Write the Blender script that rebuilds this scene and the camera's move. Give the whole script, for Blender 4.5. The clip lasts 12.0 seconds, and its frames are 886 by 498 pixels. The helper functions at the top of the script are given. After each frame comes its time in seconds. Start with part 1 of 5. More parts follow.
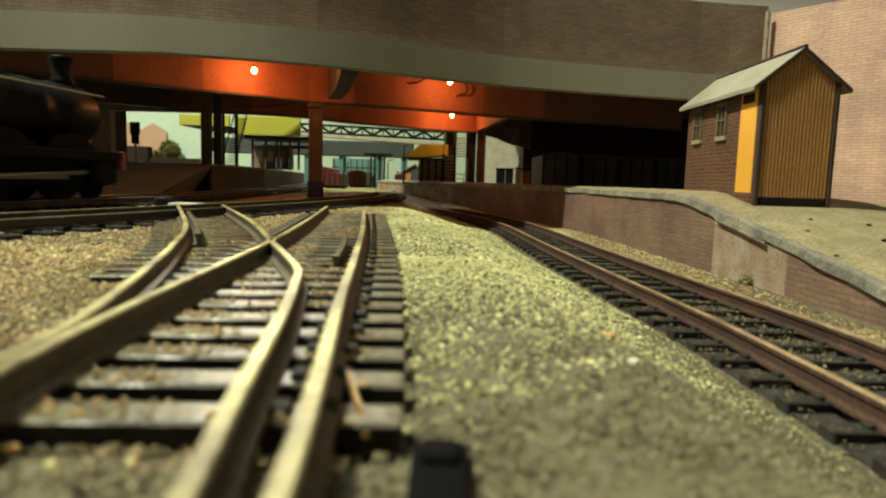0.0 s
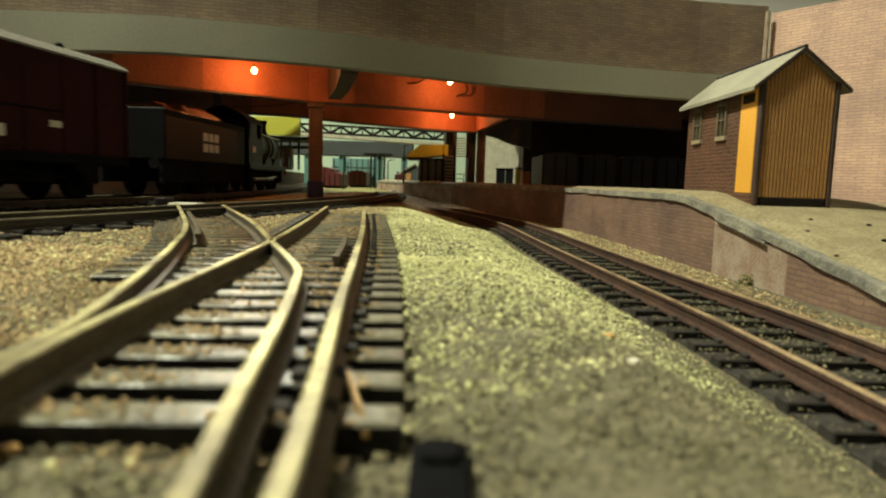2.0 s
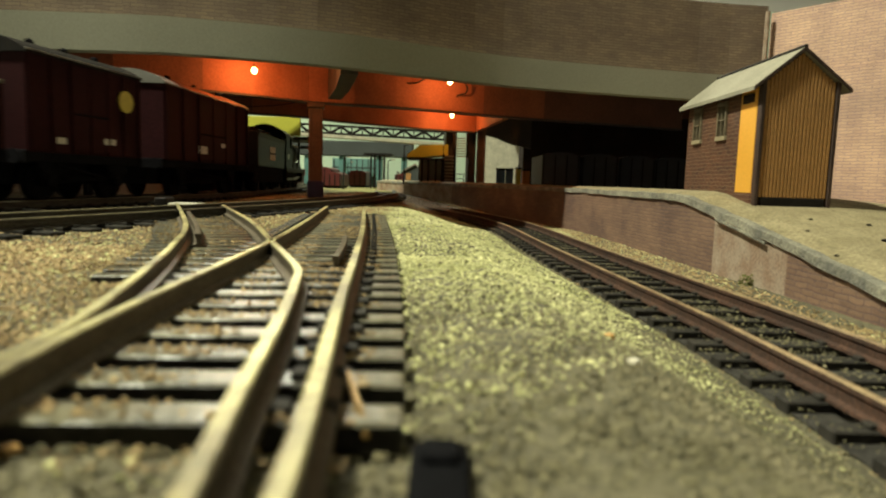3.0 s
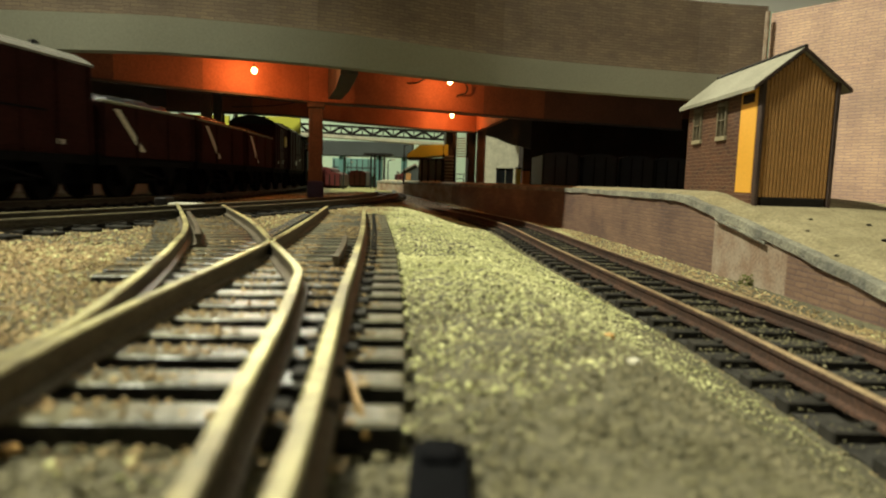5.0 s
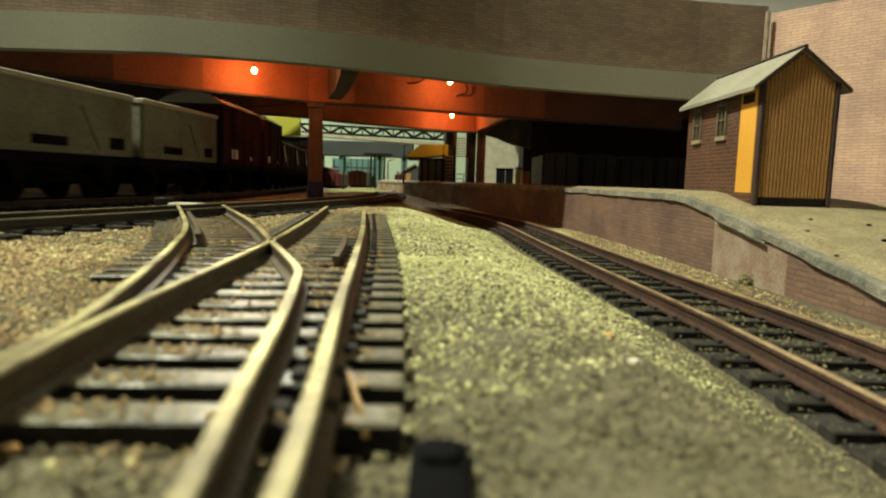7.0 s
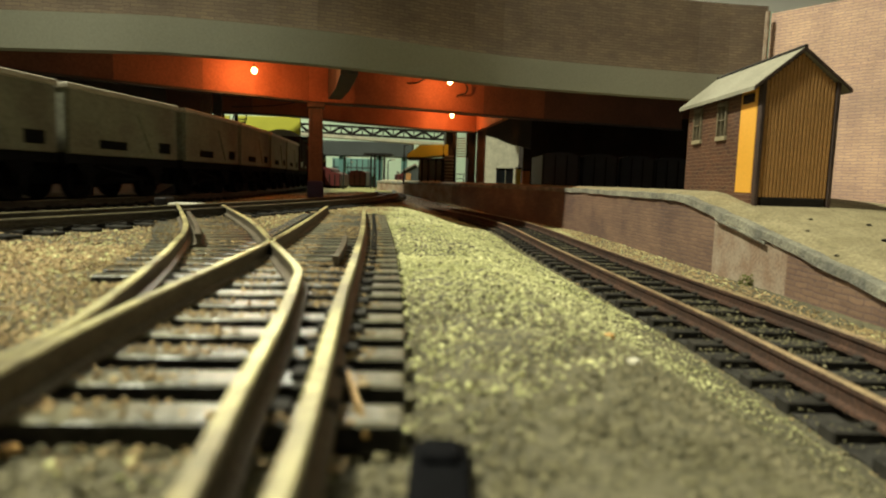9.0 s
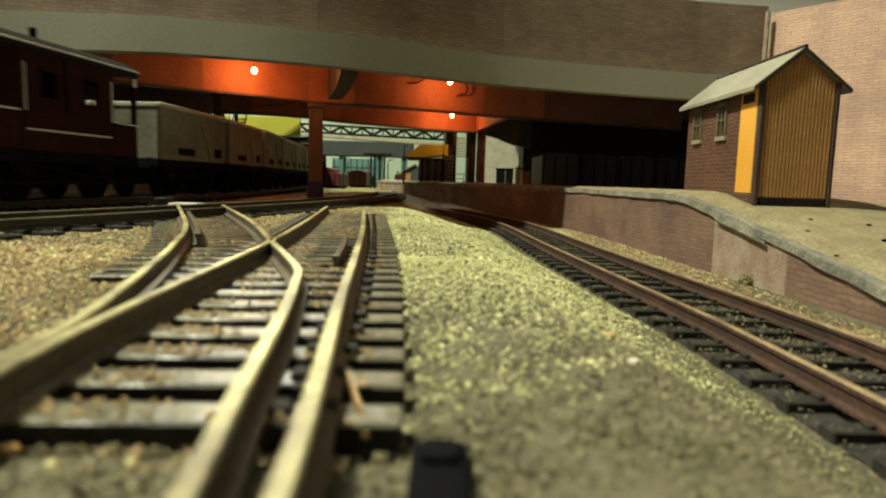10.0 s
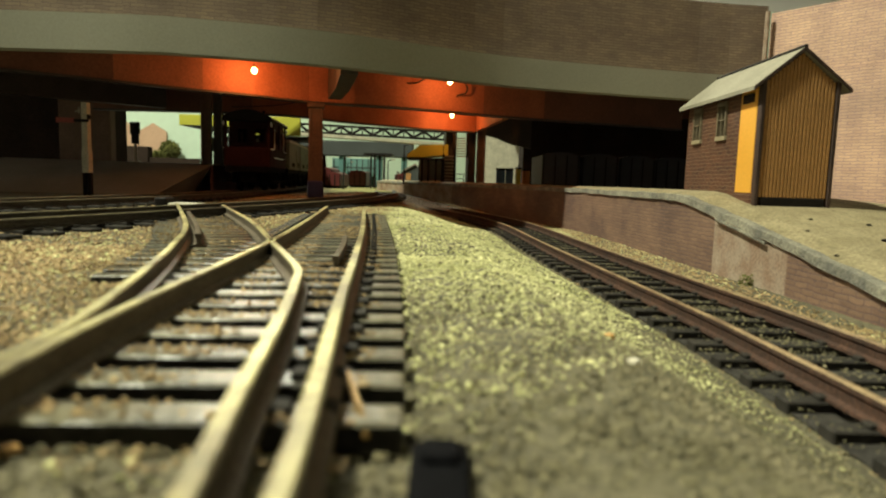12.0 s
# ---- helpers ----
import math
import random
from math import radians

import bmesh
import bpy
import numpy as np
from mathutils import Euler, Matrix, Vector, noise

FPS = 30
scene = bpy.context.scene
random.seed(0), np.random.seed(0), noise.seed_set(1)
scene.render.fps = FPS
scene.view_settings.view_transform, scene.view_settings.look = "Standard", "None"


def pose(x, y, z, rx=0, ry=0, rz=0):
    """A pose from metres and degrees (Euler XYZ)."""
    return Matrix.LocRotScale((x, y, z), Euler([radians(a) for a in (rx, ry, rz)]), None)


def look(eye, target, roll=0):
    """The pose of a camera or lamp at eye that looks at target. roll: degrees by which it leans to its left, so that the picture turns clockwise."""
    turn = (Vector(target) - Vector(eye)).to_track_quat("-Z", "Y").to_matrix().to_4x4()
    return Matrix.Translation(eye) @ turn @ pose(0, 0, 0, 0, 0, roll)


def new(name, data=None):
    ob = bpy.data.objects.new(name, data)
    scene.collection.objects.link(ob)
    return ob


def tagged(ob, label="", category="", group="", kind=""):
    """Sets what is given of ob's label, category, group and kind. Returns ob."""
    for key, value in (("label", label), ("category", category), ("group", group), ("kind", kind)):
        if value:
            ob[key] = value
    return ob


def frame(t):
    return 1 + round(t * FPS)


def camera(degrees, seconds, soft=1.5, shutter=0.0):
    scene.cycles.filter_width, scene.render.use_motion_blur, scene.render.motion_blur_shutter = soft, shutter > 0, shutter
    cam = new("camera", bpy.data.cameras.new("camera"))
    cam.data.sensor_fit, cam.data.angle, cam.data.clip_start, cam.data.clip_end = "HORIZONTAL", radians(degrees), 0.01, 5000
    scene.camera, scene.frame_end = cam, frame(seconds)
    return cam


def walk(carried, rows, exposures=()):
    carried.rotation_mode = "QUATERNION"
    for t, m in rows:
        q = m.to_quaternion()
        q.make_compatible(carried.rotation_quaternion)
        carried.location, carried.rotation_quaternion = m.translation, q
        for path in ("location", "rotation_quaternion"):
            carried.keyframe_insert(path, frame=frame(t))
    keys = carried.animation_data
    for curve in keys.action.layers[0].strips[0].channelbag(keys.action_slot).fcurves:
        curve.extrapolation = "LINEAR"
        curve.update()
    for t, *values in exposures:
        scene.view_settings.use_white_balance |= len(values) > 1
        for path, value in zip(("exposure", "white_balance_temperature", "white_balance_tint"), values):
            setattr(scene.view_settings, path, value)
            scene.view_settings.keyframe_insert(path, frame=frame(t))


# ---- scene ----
# Small-scale railway layout in true size; lengths below are in millimetres and mm() turns them into metres.
MM = 0.001

# ---- camera: stands still on the ballast ----
cam = camera(70.95, 12.0, soft=2.1, shutter=0.6)
cam.data.dof.use_dof = True
cam.data.dof.focus_distance = 0.26
cam.data.dof.aperture_fstop = 46.0
EYE = Vector((0.0, 0.0, 0.0135))
VIEW = look(EYE, EYE + Vector((0.0, 1.0, -0.11)), 1.7)
walk(cam, [(0.0, VIEW), (12.0, VIEW)], exposures=[(0.0, 0.0), (12.0, 0.0)])

# ---- light: a ceiling lamp of the room, small bulbs under the bridge ----
world = bpy.data.worlds.new("room_air")
world.use_nodes = True
world.node_tree.nodes["Background"].inputs[0].default_value = (1.0, 0.9, 0.7, 1)
world.node_tree.nodes["Background"].inputs[1].default_value = 0.02
scene.world = world


def room_lamp(name, x, y, z, size, watts, colour):
    data = bpy.data.lights.new(name, "AREA")
    data.shape, data.size, data.energy, data.color = "DISK", size, watts, colour
    lamp = new(name, data)
    lamp.matrix_basis = pose(x * MM, y * MM, z * MM)
    return lamp


room_lamp("ceiling_lamp", -530, 44, 1000, 0.09, 27, (0.95, 0.95, 0.72))
room_lamp("ceiling_lamp_far", -430, 1500, 830, 0.2, 20, (1.0, 0.97, 0.74))


def bulb_light(x, y, z, watts):
    data = bpy.data.lights.new("bulb_glow", "POINT")
    data.shadow_soft_size, data.energy, data.color = 0.0019, watts, (1.0, 0.36, 0.10)
    lamp = new("bulb_glow", data)
    lamp.location = (x * MM, y * MM, z * MM)


bulb_light(-108.4, 356, 70.2, 0.038)
bulb_light(1.5, 408, 75.2, 0.021)
bulb_light(4.4, 550, 68.6, 0.038)


# ---- materials ----
def material(name, colour, rough=0.7, metal=0.0, vary=0.25, grain=0.6, patch=14.0, bump=0.3, per_object=0.0, second=None, depth=0.15):
    """Procedural surface with a fine grain and larger patches; sizes in millimetres."""
    m = bpy.data.materials.new(name)
    m.use_nodes = True
    n, l = m.node_tree.nodes, m.node_tree.links
    b = n["Principled BSDF"]
    b.inputs["Roughness"].default_value, b.inputs["Metallic"].default_value = rough, metal
    tc = n.new("ShaderNodeTexCoord")
    big, small = n.new("ShaderNodeTexNoise"), n.new("ShaderNodeTexNoise")
    for t, s, d in ((big, 1000.0 / patch, 4), (small, 1000.0 / grain, 3)):
        t.inputs["Scale"].default_value, t.inputs["Detail"].default_value = s, d
        l.new(tc.outputs["Object"], t.inputs["Vector"])
    mix = n.new("ShaderNodeMix")
    mix.data_type = "RGBA"
    other = second or tuple(c * (1 - vary) for c in colour)
    mix.inputs[6].default_value, mix.inputs[7].default_value = (*colour, 1), (*other, 1)
    ramp = n.new("ShaderNodeMapRange")
    ramp.inputs["From Min"].default_value, ramp.inputs["From Max"].default_value = 0.35, 0.65
    l.new(big.outputs["Fac"], ramp.inputs["Value"])
    l.new(ramp.outputs["Result"], mix.inputs[0])
    hsv = n.new("ShaderNodeHueSaturation")
    l.new(mix.outputs[2], hsv.inputs["Color"])
    val = n.new("ShaderNodeMapRange")
    val.inputs["From Min"].default_value, val.inputs["From Max"].default_value = 0.3, 0.7
    val.inputs["To Min"].default_value, val.inputs["To Max"].default_value = 1 - vary, 1 + vary
    l.new(small.outputs["Fac"], val.inputs["Value"])
    if per_object:
        info = n.new("ShaderNodeObjectInfo")
        r = n.new("ShaderNodeMapRange")
        r.inputs["To Min"].default_value, r.inputs["To Max"].default_value = 1 - per_object, 1 + per_object
        l.new(info.outputs["Random"], r.inputs["Value"])
        mul = n.new("ShaderNodeMath")
        mul.operation = "MULTIPLY"
        l.new(val.outputs["Result"], mul.inputs[0]), l.new(r.outputs["Result"], mul.inputs[1])
        l.new(mul.outputs[0], hsv.inputs["Value"])
    else:
        l.new(val.outputs["Result"], hsv.inputs["Value"])
    l.new(hsv.outputs["Color"], b.inputs["Base Color"])
    if bump:
        bp = n.new("ShaderNodeBump")
        bp.inputs["Strength"].default_value, bp.inputs["Distance"].default_value = bump, depth * MM
        l.new(small.outputs["Fac"], bp.inputs["Height"]), l.new(bp.outputs["Normal"], b.inputs["Normal"])
    return m


def stone_material(name, dark, light, tint):
    """Loose granules: each island its own tone."""
    m = material(name, light, 0.85, 0, 0.2, 0.35, 25.0, 0.3)
    n, l = m.node_tree.nodes, m.node_tree.links
    geo = n.new("ShaderNodeNewGeometry")
    ramp = n.new("ShaderNodeValToRGB")
    e = ramp.color_ramp.elements
    e[0].color, e[1].color = (*dark, 1), (*light, 1)
    mid = e.new(0.55)
    mid.color = (*tint, 1)
    l.new(geo.outputs["Random Per Island"], ramp.inputs["Fac"])
    mixes = [x for x in n if x.bl_idname == "ShaderNodeMix"]
    l.new(ramp.outputs["Color"], mixes[0].inputs[6])
    mul = n.new("ShaderNodeMix")
    mul.data_type, mul.blend_type = "RGBA", "MULTIPLY"
    mul.inputs[0].default_value = 1.0
    mul.inputs[7].default_value = (0.72, 0.74, 0.66, 1)
    l.new(ramp.outputs["Color"], mul.inputs[6]), l.new(mul.outputs[2], mixes[0].inputs[7])
    return m


def brick_material(name, one, two, mortar, length=3.4, height=1.15, joint=0.16, rough=0.8, bump=0.35, smear=0.35):
    """Brick courses in the wall's own plane: local x along it, local z up."""
    m = material(name, one, rough, 0, 0.14, 0.5, 22.0, 0)
    n, l = m.node_tree.nodes, m.node_tree.links
    tc = [x for x in n if x.bl_idname == "ShaderNodeTexCoord"][0]
    sep, com = n.new("ShaderNodeSeparateXYZ"), n.new("ShaderNodeCombineXYZ")
    l.new(tc.outputs["Object"], sep.inputs[0])
    l.new(sep.outputs["X"], com.inputs["X"]), l.new(sep.outputs["Z"], com.inputs["Y"])
    br = n.new("ShaderNodeTexBrick")
    br.inputs["Color1"].default_value, br.inputs["Color2"].default_value = (*one, 1), (*two, 1)
    br.inputs["Mortar"].default_value = (*mortar, 1)
    br.inputs["Scale"].default_value = 1000.0
    br.inputs["Mortar Size"].default_value, br.inputs["Mortar Smooth"].default_value = joint, 0.4
    br.inputs["Brick Width"].default_value, br.inputs["Row Height"].default_value = length, height
    br.inputs["Bias"].default_value = -0.1
    wave, shift = n.new("ShaderNodeTexNoise"), n.new("ShaderNodeVectorMath")
    wave.inputs["Scale"].default_value, wave.inputs["Detail"].default_value = 260.0, 2
    shift.operation = "MULTIPLY_ADD"
    shift.inputs[1].default_value = (2.0 * MM, 1.1 * MM, 0)
    l.new(tc.outputs["Object"], wave.inputs["Vector"])
    l.new(wave.outputs["Color"], shift.inputs[0]), l.new(com.outputs[0], shift.inputs[2])
    l.new(shift.outputs[0], br.inputs["Vector"])
    mixes = [x for x in n if x.bl_idname == "ShaderNodeMix"]
    mixes[0].blend_type = "MULTIPLY"
    mixes[0].inputs[7].default_value = (1 - smear, 1 - smear, 1 - smear * 0.8, 1)
    l.new(br.outputs["Color"], mixes[0].inputs[6])
    bp = n.new("ShaderNodeBump")
    bp.invert = True
    bp.inputs["Strength"].default_value, bp.inputs["Distance"].default_value = bump, 0.12 * MM
    l.new(br.outputs["Fac"], bp.inputs["Height"])
    l.new(bp.outputs["Normal"], n["Principled BSDF"].inputs["Normal"])
    return m


def glow(name, colour, strength):
    m = bpy.data.materials.new(name)
    m.use_nodes = True
    b = m.node_tree.nodes["Principled BSDF"]
    b.inputs["Base Color"].default_value = (*colour, 1)
    b.inputs["Emission Color"].default_value, b.inputs["Emission Strength"].default_value = (*colour, 1), strength
    return m


def glass(name, colour=(0.05, 0.06, 0.06)):
    m = bpy.data.materials.new(name)
    m.use_nodes = True
    b = m.node_tree.nodes["Principled BSDF"]
    b.inputs["Base Color"].default_value, b.inputs["Roughness"].default_value = (*colour, 1), 0.08
    return m


BALLAST = stone_material("ballast_grains", (0.47, 0.46, 0.225), (0.86, 0.83, 0.45), (0.68, 0.66, 0.33))
BALLAST_BROWN = stone_material("brown_ballast_grains", (0.095, 0.085, 0.05), (0.30, 0.262, 0.15), (0.18, 0.158, 0.092))
BED = material("ballast_bed", (0.13, 0.115, 0.066), 0.9, 0, 0.4, 0.7, 18, 0.9, depth=0.5)
RAIL_SHINY = material("worn_nickel_rail", (0.57, 0.52, 0.245), 0.5, 0.3, 0.3, 0.8, 8, 0.25, second=(0.20, 0.17, 0.09))
RAIL_RUST = material("rusty_rail_side", (0.058, 0.026, 0.014), 0.9, 0.0, 0.45, 0.6, 6, 0.6, depth=0.3)
RAIL_TAN = material("dull_tan_rail_head", (0.33, 0.235, 0.125), 0.6, 0.15, 0.35, 0.7, 8, 0.3, second=(0.17, 0.11, 0.06))
RAIL_GREY = material("weathered_rail_side", (0.13, 0.105, 0.07), 0.6, 0.25, 0.3, 0.6, 7, 0.4)
RAIL_DARK = material("dark_grimy_rail_side", (0.048, 0.04, 0.03), 0.75, 0.1, 0.35, 0.6, 7, 0.5)
HEAD_DULL = material("dull_rail_head", (0.22, 0.185, 0.105), 0.55, 0.2, 0.35, 0.7, 8, 0.3, second=(0.09, 0.075, 0.05))
SLEEPER = material("black_plastic_sleeper", (0.034, 0.031, 0.026), 0.75, 0, 0.3, 0.8, 8, 0.4, 0.2)
SLEEPER.node_tree.nodes["Principled BSDF"].inputs["Specular IOR Level"].default_value = 0.15
SLEEPER_DUSTY = material("dusty_sleeper", (0.16, 0.145, 0.085), 0.33, 0, 0.45, 0.7, 5, 0.8, 0.3, second=(0.045, 0.042, 0.032))
BRICK_PARAPET = brick_material("brown_brick_paper", (0.27, 0.20, 0.13), (0.205, 0.145, 0.10), (0.15, 0.105, 0.075), 5.5, 1.5, 0.2, smear=0.25)
BRICK_RIGHT = brick_material("pink_brick_paper", (0.68, 0.45, 0.30), (0.58, 0.375, 0.265), (0.40, 0.26, 0.25), 6.5, 1.6, 0.22, smear=0.28)
BRICK_PLATFORM = brick_material("platform_brick_paper", (0.27, 0.165, 0.105), (0.20, 0.12, 0.08), (0.165, 0.105, 0.085), 4.5, 1.25, 0.2, smear=0.4)
BRICK_HUT = brick_material("hut_brick", (0.115, 0.042, 0.019), (0.06, 0.023, 0.012), (0.20, 0.13, 0.07), 3.2, 1.25, 0.12, smear=0.25)
BRICK_PIER = brick_material("pier_brick", (0.20, 0.11, 0.07), (0.14, 0.08, 0.05), (0.2, 0.15, 0.1), 3.2, 1.2)
CONCRETE = material("grey_painted_girder", (0.30, 0.30, 0.23), 0.75, 0, 0.07, 0.9, 60, 0.15)
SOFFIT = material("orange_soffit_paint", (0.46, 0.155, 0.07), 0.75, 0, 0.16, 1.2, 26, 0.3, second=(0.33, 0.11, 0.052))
# Darker copies of the soffit paint stand in for the fading bulb light.
SOFFIT_HALF_SHADE = material("grimy_soffit_paint", (0.30, 0.112, 0.056), 0.75, 0, 0.18, 1.2, 26, 0.3, second=(0.21, 0.08, 0.042))
SOFFIT_SHADE = material("sooty_brown_girder_paint", (0.17, 0.075, 0.047), 0.8, 0, 0.2, 1.2, 26, 0.3, second=(0.11, 0.05, 0.033))
DARK_STEEL = material("dark_girder", (0.06, 0.05, 0.042), 0.6, 0.1, 0.3, 0.8, 15, 0.2)
PLAT_TOP = material("platform_surface", (0.285, 0.24, 0.135), 0.85, 0, 0.34, 0.8, 8, 0.8, second=(0.205, 0.17, 0.09))
STONE_EDGE = material("weathered_stone_edge", (0.27, 0.255, 0.19), 0.85, 0, 0.35, 0.7, 6, 0.9, second=(0.13, 0.125, 0.105), depth=0.4)
BALLAST_TAN = stone_material("tan_ballast_grains", (0.16, 0.105, 0.055), (0.66, 0.48, 0.25), (0.43, 0.302, 0.15))
COPING = material("pale_coping", (0.36, 0.32, 0.24), 0.7, 0, 0.2, 0.7, 9, 0.4)
PLASTER = material("worn_plaster", (0.36, 0.29, 0.22), 0.8, 0, 0.25, 0.8, 9, 0.4, second=(0.24, 0.15, 0.10))
TIMBER = material("ochre_boarding", (0.42, 0.212, 0.064), 0.65, 0, 0.12, 0.9, 14, 0.2)
DOOR_ORANGE = material("orange_door_paint", (0.80, 0.40, 0.05), 0.5, 0, 0.05, 0.9, 20, 0.1)
TRIM_BLACK = material("black_trim", (0.016, 0.013, 0.011), 0.7, 0, 0.3, 0.8, 9, 0.2)
TRIM_BLACK.node_tree.nodes["Principled BSDF"].inputs["Specular IOR Level"].default_value = 0.15
ROOF_SLATE = material("grey_felt_roof", (0.28, 0.26, 0.19), 0.75, 0, 0.15, 0.8, 10, 0.3)
CREAM = material("cream_paint", (0.34, 0.29, 0.18), 0.6, 0, 0.15, 0.8, 8, 0.1)
PANE = glass("dark_window")
ROOM_WHITE = material("white_room_paint", (0.84, 0.83, 0.80), 0.9, 0, 0.03, 3, 400, 0.05)
ROOM_FLOOR = material("room_floor_boards", (0.25, 0.18, 0.12), 0.6, 0, 0.15, 3, 300, 0.1)
BOARD = material("baseboard_scatter", (0.20, 0.185, 0.12), 0.95, 0, 0.35, 1.2, 25, 0.6, depth=0.4)
SKY_CARD = material("pale_sky_backdrop", (0.56, 0.71, 0.57), 0.9, 0, 0.03, 8, 200, 0.0)
YELLOW = material("yellow_fascia", (0.50, 0.50, 0.05), 0.6, 0, 0.1, 1, 30, 0.1)


# ---- building helpers ----
def mm(x, y, z, rx=0, ry=0, rz=0):
    return pose(x * MM, y * MM, z * MM, rx, ry, rz)


def part(name, bm, mat, parent=None, label="", m=None, smooth=False):
    """One mesh object from a bmesh in millimetres, under its thing."""
    bmesh.ops.recalc_face_normals(bm, faces=bm.faces)
    for v in bm.verts:
        v.co *= MM
    data = bpy.data.meshes.new(name)
    bm.to_mesh(data)
    bm.free()
    for k in (mat if isinstance(mat, (list, tuple)) else (mat,)):
        data.materials.append(k)
    if smooth:
        for p in data.polygons:
            p.use_smooth = True
    ob = new(name, data)
    if parent:
        ob.parent = parent
    if m:
        ob.matrix_basis = m
    if label:
        tagged(ob, label)
    return ob


def again(ob, m, parent=None):
    """A further piece on the same mesh."""
    o = new(ob.name.split(".")[0], ob.data)
    o.parent = parent or ob.parent
    o.matrix_basis = m
    return o


def thing(name, label, category, m=None, group="", kind=""):
    e = new(name)
    e.empty_display_size = 0.005
    if m:
        e.matrix_basis = m
    return tagged(e, label, category, group, kind)


def box(bm, x0, x1, y0, y1, z0, z1, bevel=0.0, mi=0):
    v = [bm.verts.new((x, y, z)) for x in (x0, x1) for y in (y0, y1) for z in (z0, z1)]
    fs = [bm.faces.new([v[i] for i in q]) for q in ((0, 1, 3, 2), (4, 6, 7, 5), (0, 4, 5, 1), (2, 3, 7, 6), (0, 2, 6, 4), (1, 5, 7, 3))]
    for f in fs:
        f.material_index = mi
    if bevel:
        es = list({e for f in fs for e in f.edges})
        r = bmesh.ops.bevel(bm, geom=es, offset=bevel, segments=1, affect="EDGES")
        for f in r["faces"]:
            f.material_index = mi
    return bm


def prism(bm, outline, y0, y1, mi=0):
    """An outline in x, z pushed from y0 to y1."""
    a = [bm.verts.new((x, y0, z)) for x, z in outline]
    b = [bm.verts.new((x, y1, z)) for x, z in outline]
    n = len(outline)
    fs = [bm.faces.new(a), bm.faces.new(b[::-1])]
    fs += [bm.faces.new((a[i], b[i], b[(i + 1) % n], a[(i + 1) % n])) for i in range(n)]
    for f in fs:
        f.material_index = mi
    return fs


def rod(bm, p, q, r, n=8, r2=None, mi=0):
    p, q = Vector(p), Vector(q)
    turn = (q - p).to_track_quat("Z", "Y").to_matrix()
    rings = []
    for c, rr in ((p, r), (q, r if r2 is None else r2)):
        rings.append([bm.verts.new(c + turn @ Vector((rr * math.cos(2 * math.pi * i / n), rr * math.sin(2 * math.pi * i / n), 0))) for i in range(n)])
    fs = [bm.faces.new(rings[0][::-1]), bm.faces.new(rings[1])]
    fs += [bm.faces.new((rings[0][i], rings[0][(i + 1) % n], rings[1][(i + 1) % n], rings[1][i])) for i in range(n)]
    for f in fs:
        f.material_index = mi


def turned(bm, profile, n=20, axis="y", mi=0):
    """A turned shape: profile rows of (along, radius)."""
    rings = []
    for s, r in profile:
        ring = []
        for i in range(n):
            a = 2 * math.pi * i / n
            u, w = r * math.cos(a), r * math.sin(a)
            ring.append(bm.verts.new({"y": (u, s, w), "x": (s, u, w), "z": (u, w, s)}[axis]))
        rings.append(ring)
    fs = [bm.faces.new(rings[0]), bm.faces.new(rings[-1])]
    for a, b in zip(rings, rings[1:]):
        fs += [bm.faces.new((a[i], a[(i + 1) % n], b[(i + 1) % n], b[i])) for i in range(n)]
    for f in fs:
        f.material_index = mi


def glide(points, step=6.0):
    """A smooth line (Catmull-Rom) through a few points of the plan."""
    p = [Vector(q) for q in points]
    p = [2 * p[0] - p[1]] + p + [2 * p[-1] - p[-2]]
    out = []
    for i in range(1, len(p) - 2):
        n = max(2, int((p[i + 1] - p[i]).length / step))
        for k in range(n):
            t = k / n
            out.append(0.5 * (2 * p[i] + (p[i + 1] - p[i - 1]) * t + (2 * p[i - 1] - 5 * p[i] + 4 * p[i + 1] - p[i + 2]) * t * t + (3 * p[i] - p[i - 1] - 3 * p[i + 1] + p[i + 2]) * t ** 3))
    out.append(p[-2])
    return out


def sideways(line, off):
    """The line moved sideways in plan; off > 0 is to the right of its way."""
    out = []
    for i, q in enumerate(line):
        d = line[min(i + 1, len(line) - 1)] - line[max(i - 1, 0)]
        d = Vector((d.x, d.y)).normalized()
        out.append(Vector((q.x + d.y * off, q.y - d.x * off, q.z if len(q) > 2 else 0)))
    return out


def sweep(bm, line, profile, mi=None, closed=True):
    """A profile (sideways, up) drawn along a line of the plan. mi gives each side's material."""
    rings = []
    for i, q in enumerate(line):
        d = line[min(i + 1, len(line) - 1)] - line[max(i - 1, 0)]
        d = Vector((d.x, d.y)).normalized()
        rings.append([bm.verts.new((q.x + d.y * u, q.y - d.x * u, q.z + w)) for u, w in profile])
    n = len(profile)
    if closed:
        bm.faces.new(rings[0]), bm.faces.new(rings[-1][::-1])
    for a, b in zip(rings, rings[1:]):
        for i in range(n if closed else n - 1):
            f = bm.faces.new((a[i], a[(i + 1) % n], b[(i + 1) % n], b[i]))
            if mi:
                f.material_index = mi[i]


def run(line):
    """Lengths along a line."""
    s = [0.0]
    for a, b in zip(line, line[1:]):
        s.append(s[-1] + (b - a).length)
    return s


def along(line, lengths, s):
    """Place and heading (degrees about z from +y) at a length s; past the ends it goes straight on."""
    if s <= 0:
        d = (line[1] - line[0]).normalized()
        return line[0] + d * s, d
    if s >= lengths[-1]:
        d = (line[-1] - line[-2]).normalized()
        return line[-1] + d * (s - lengths[-1]), d
    import itertools
    k = next(i for i in itertools.count() if lengths[i + 1] >= s)
    d = (line[k + 1] - line[k]).normalized()
    return line[k] + d * (s - lengths[k]), d


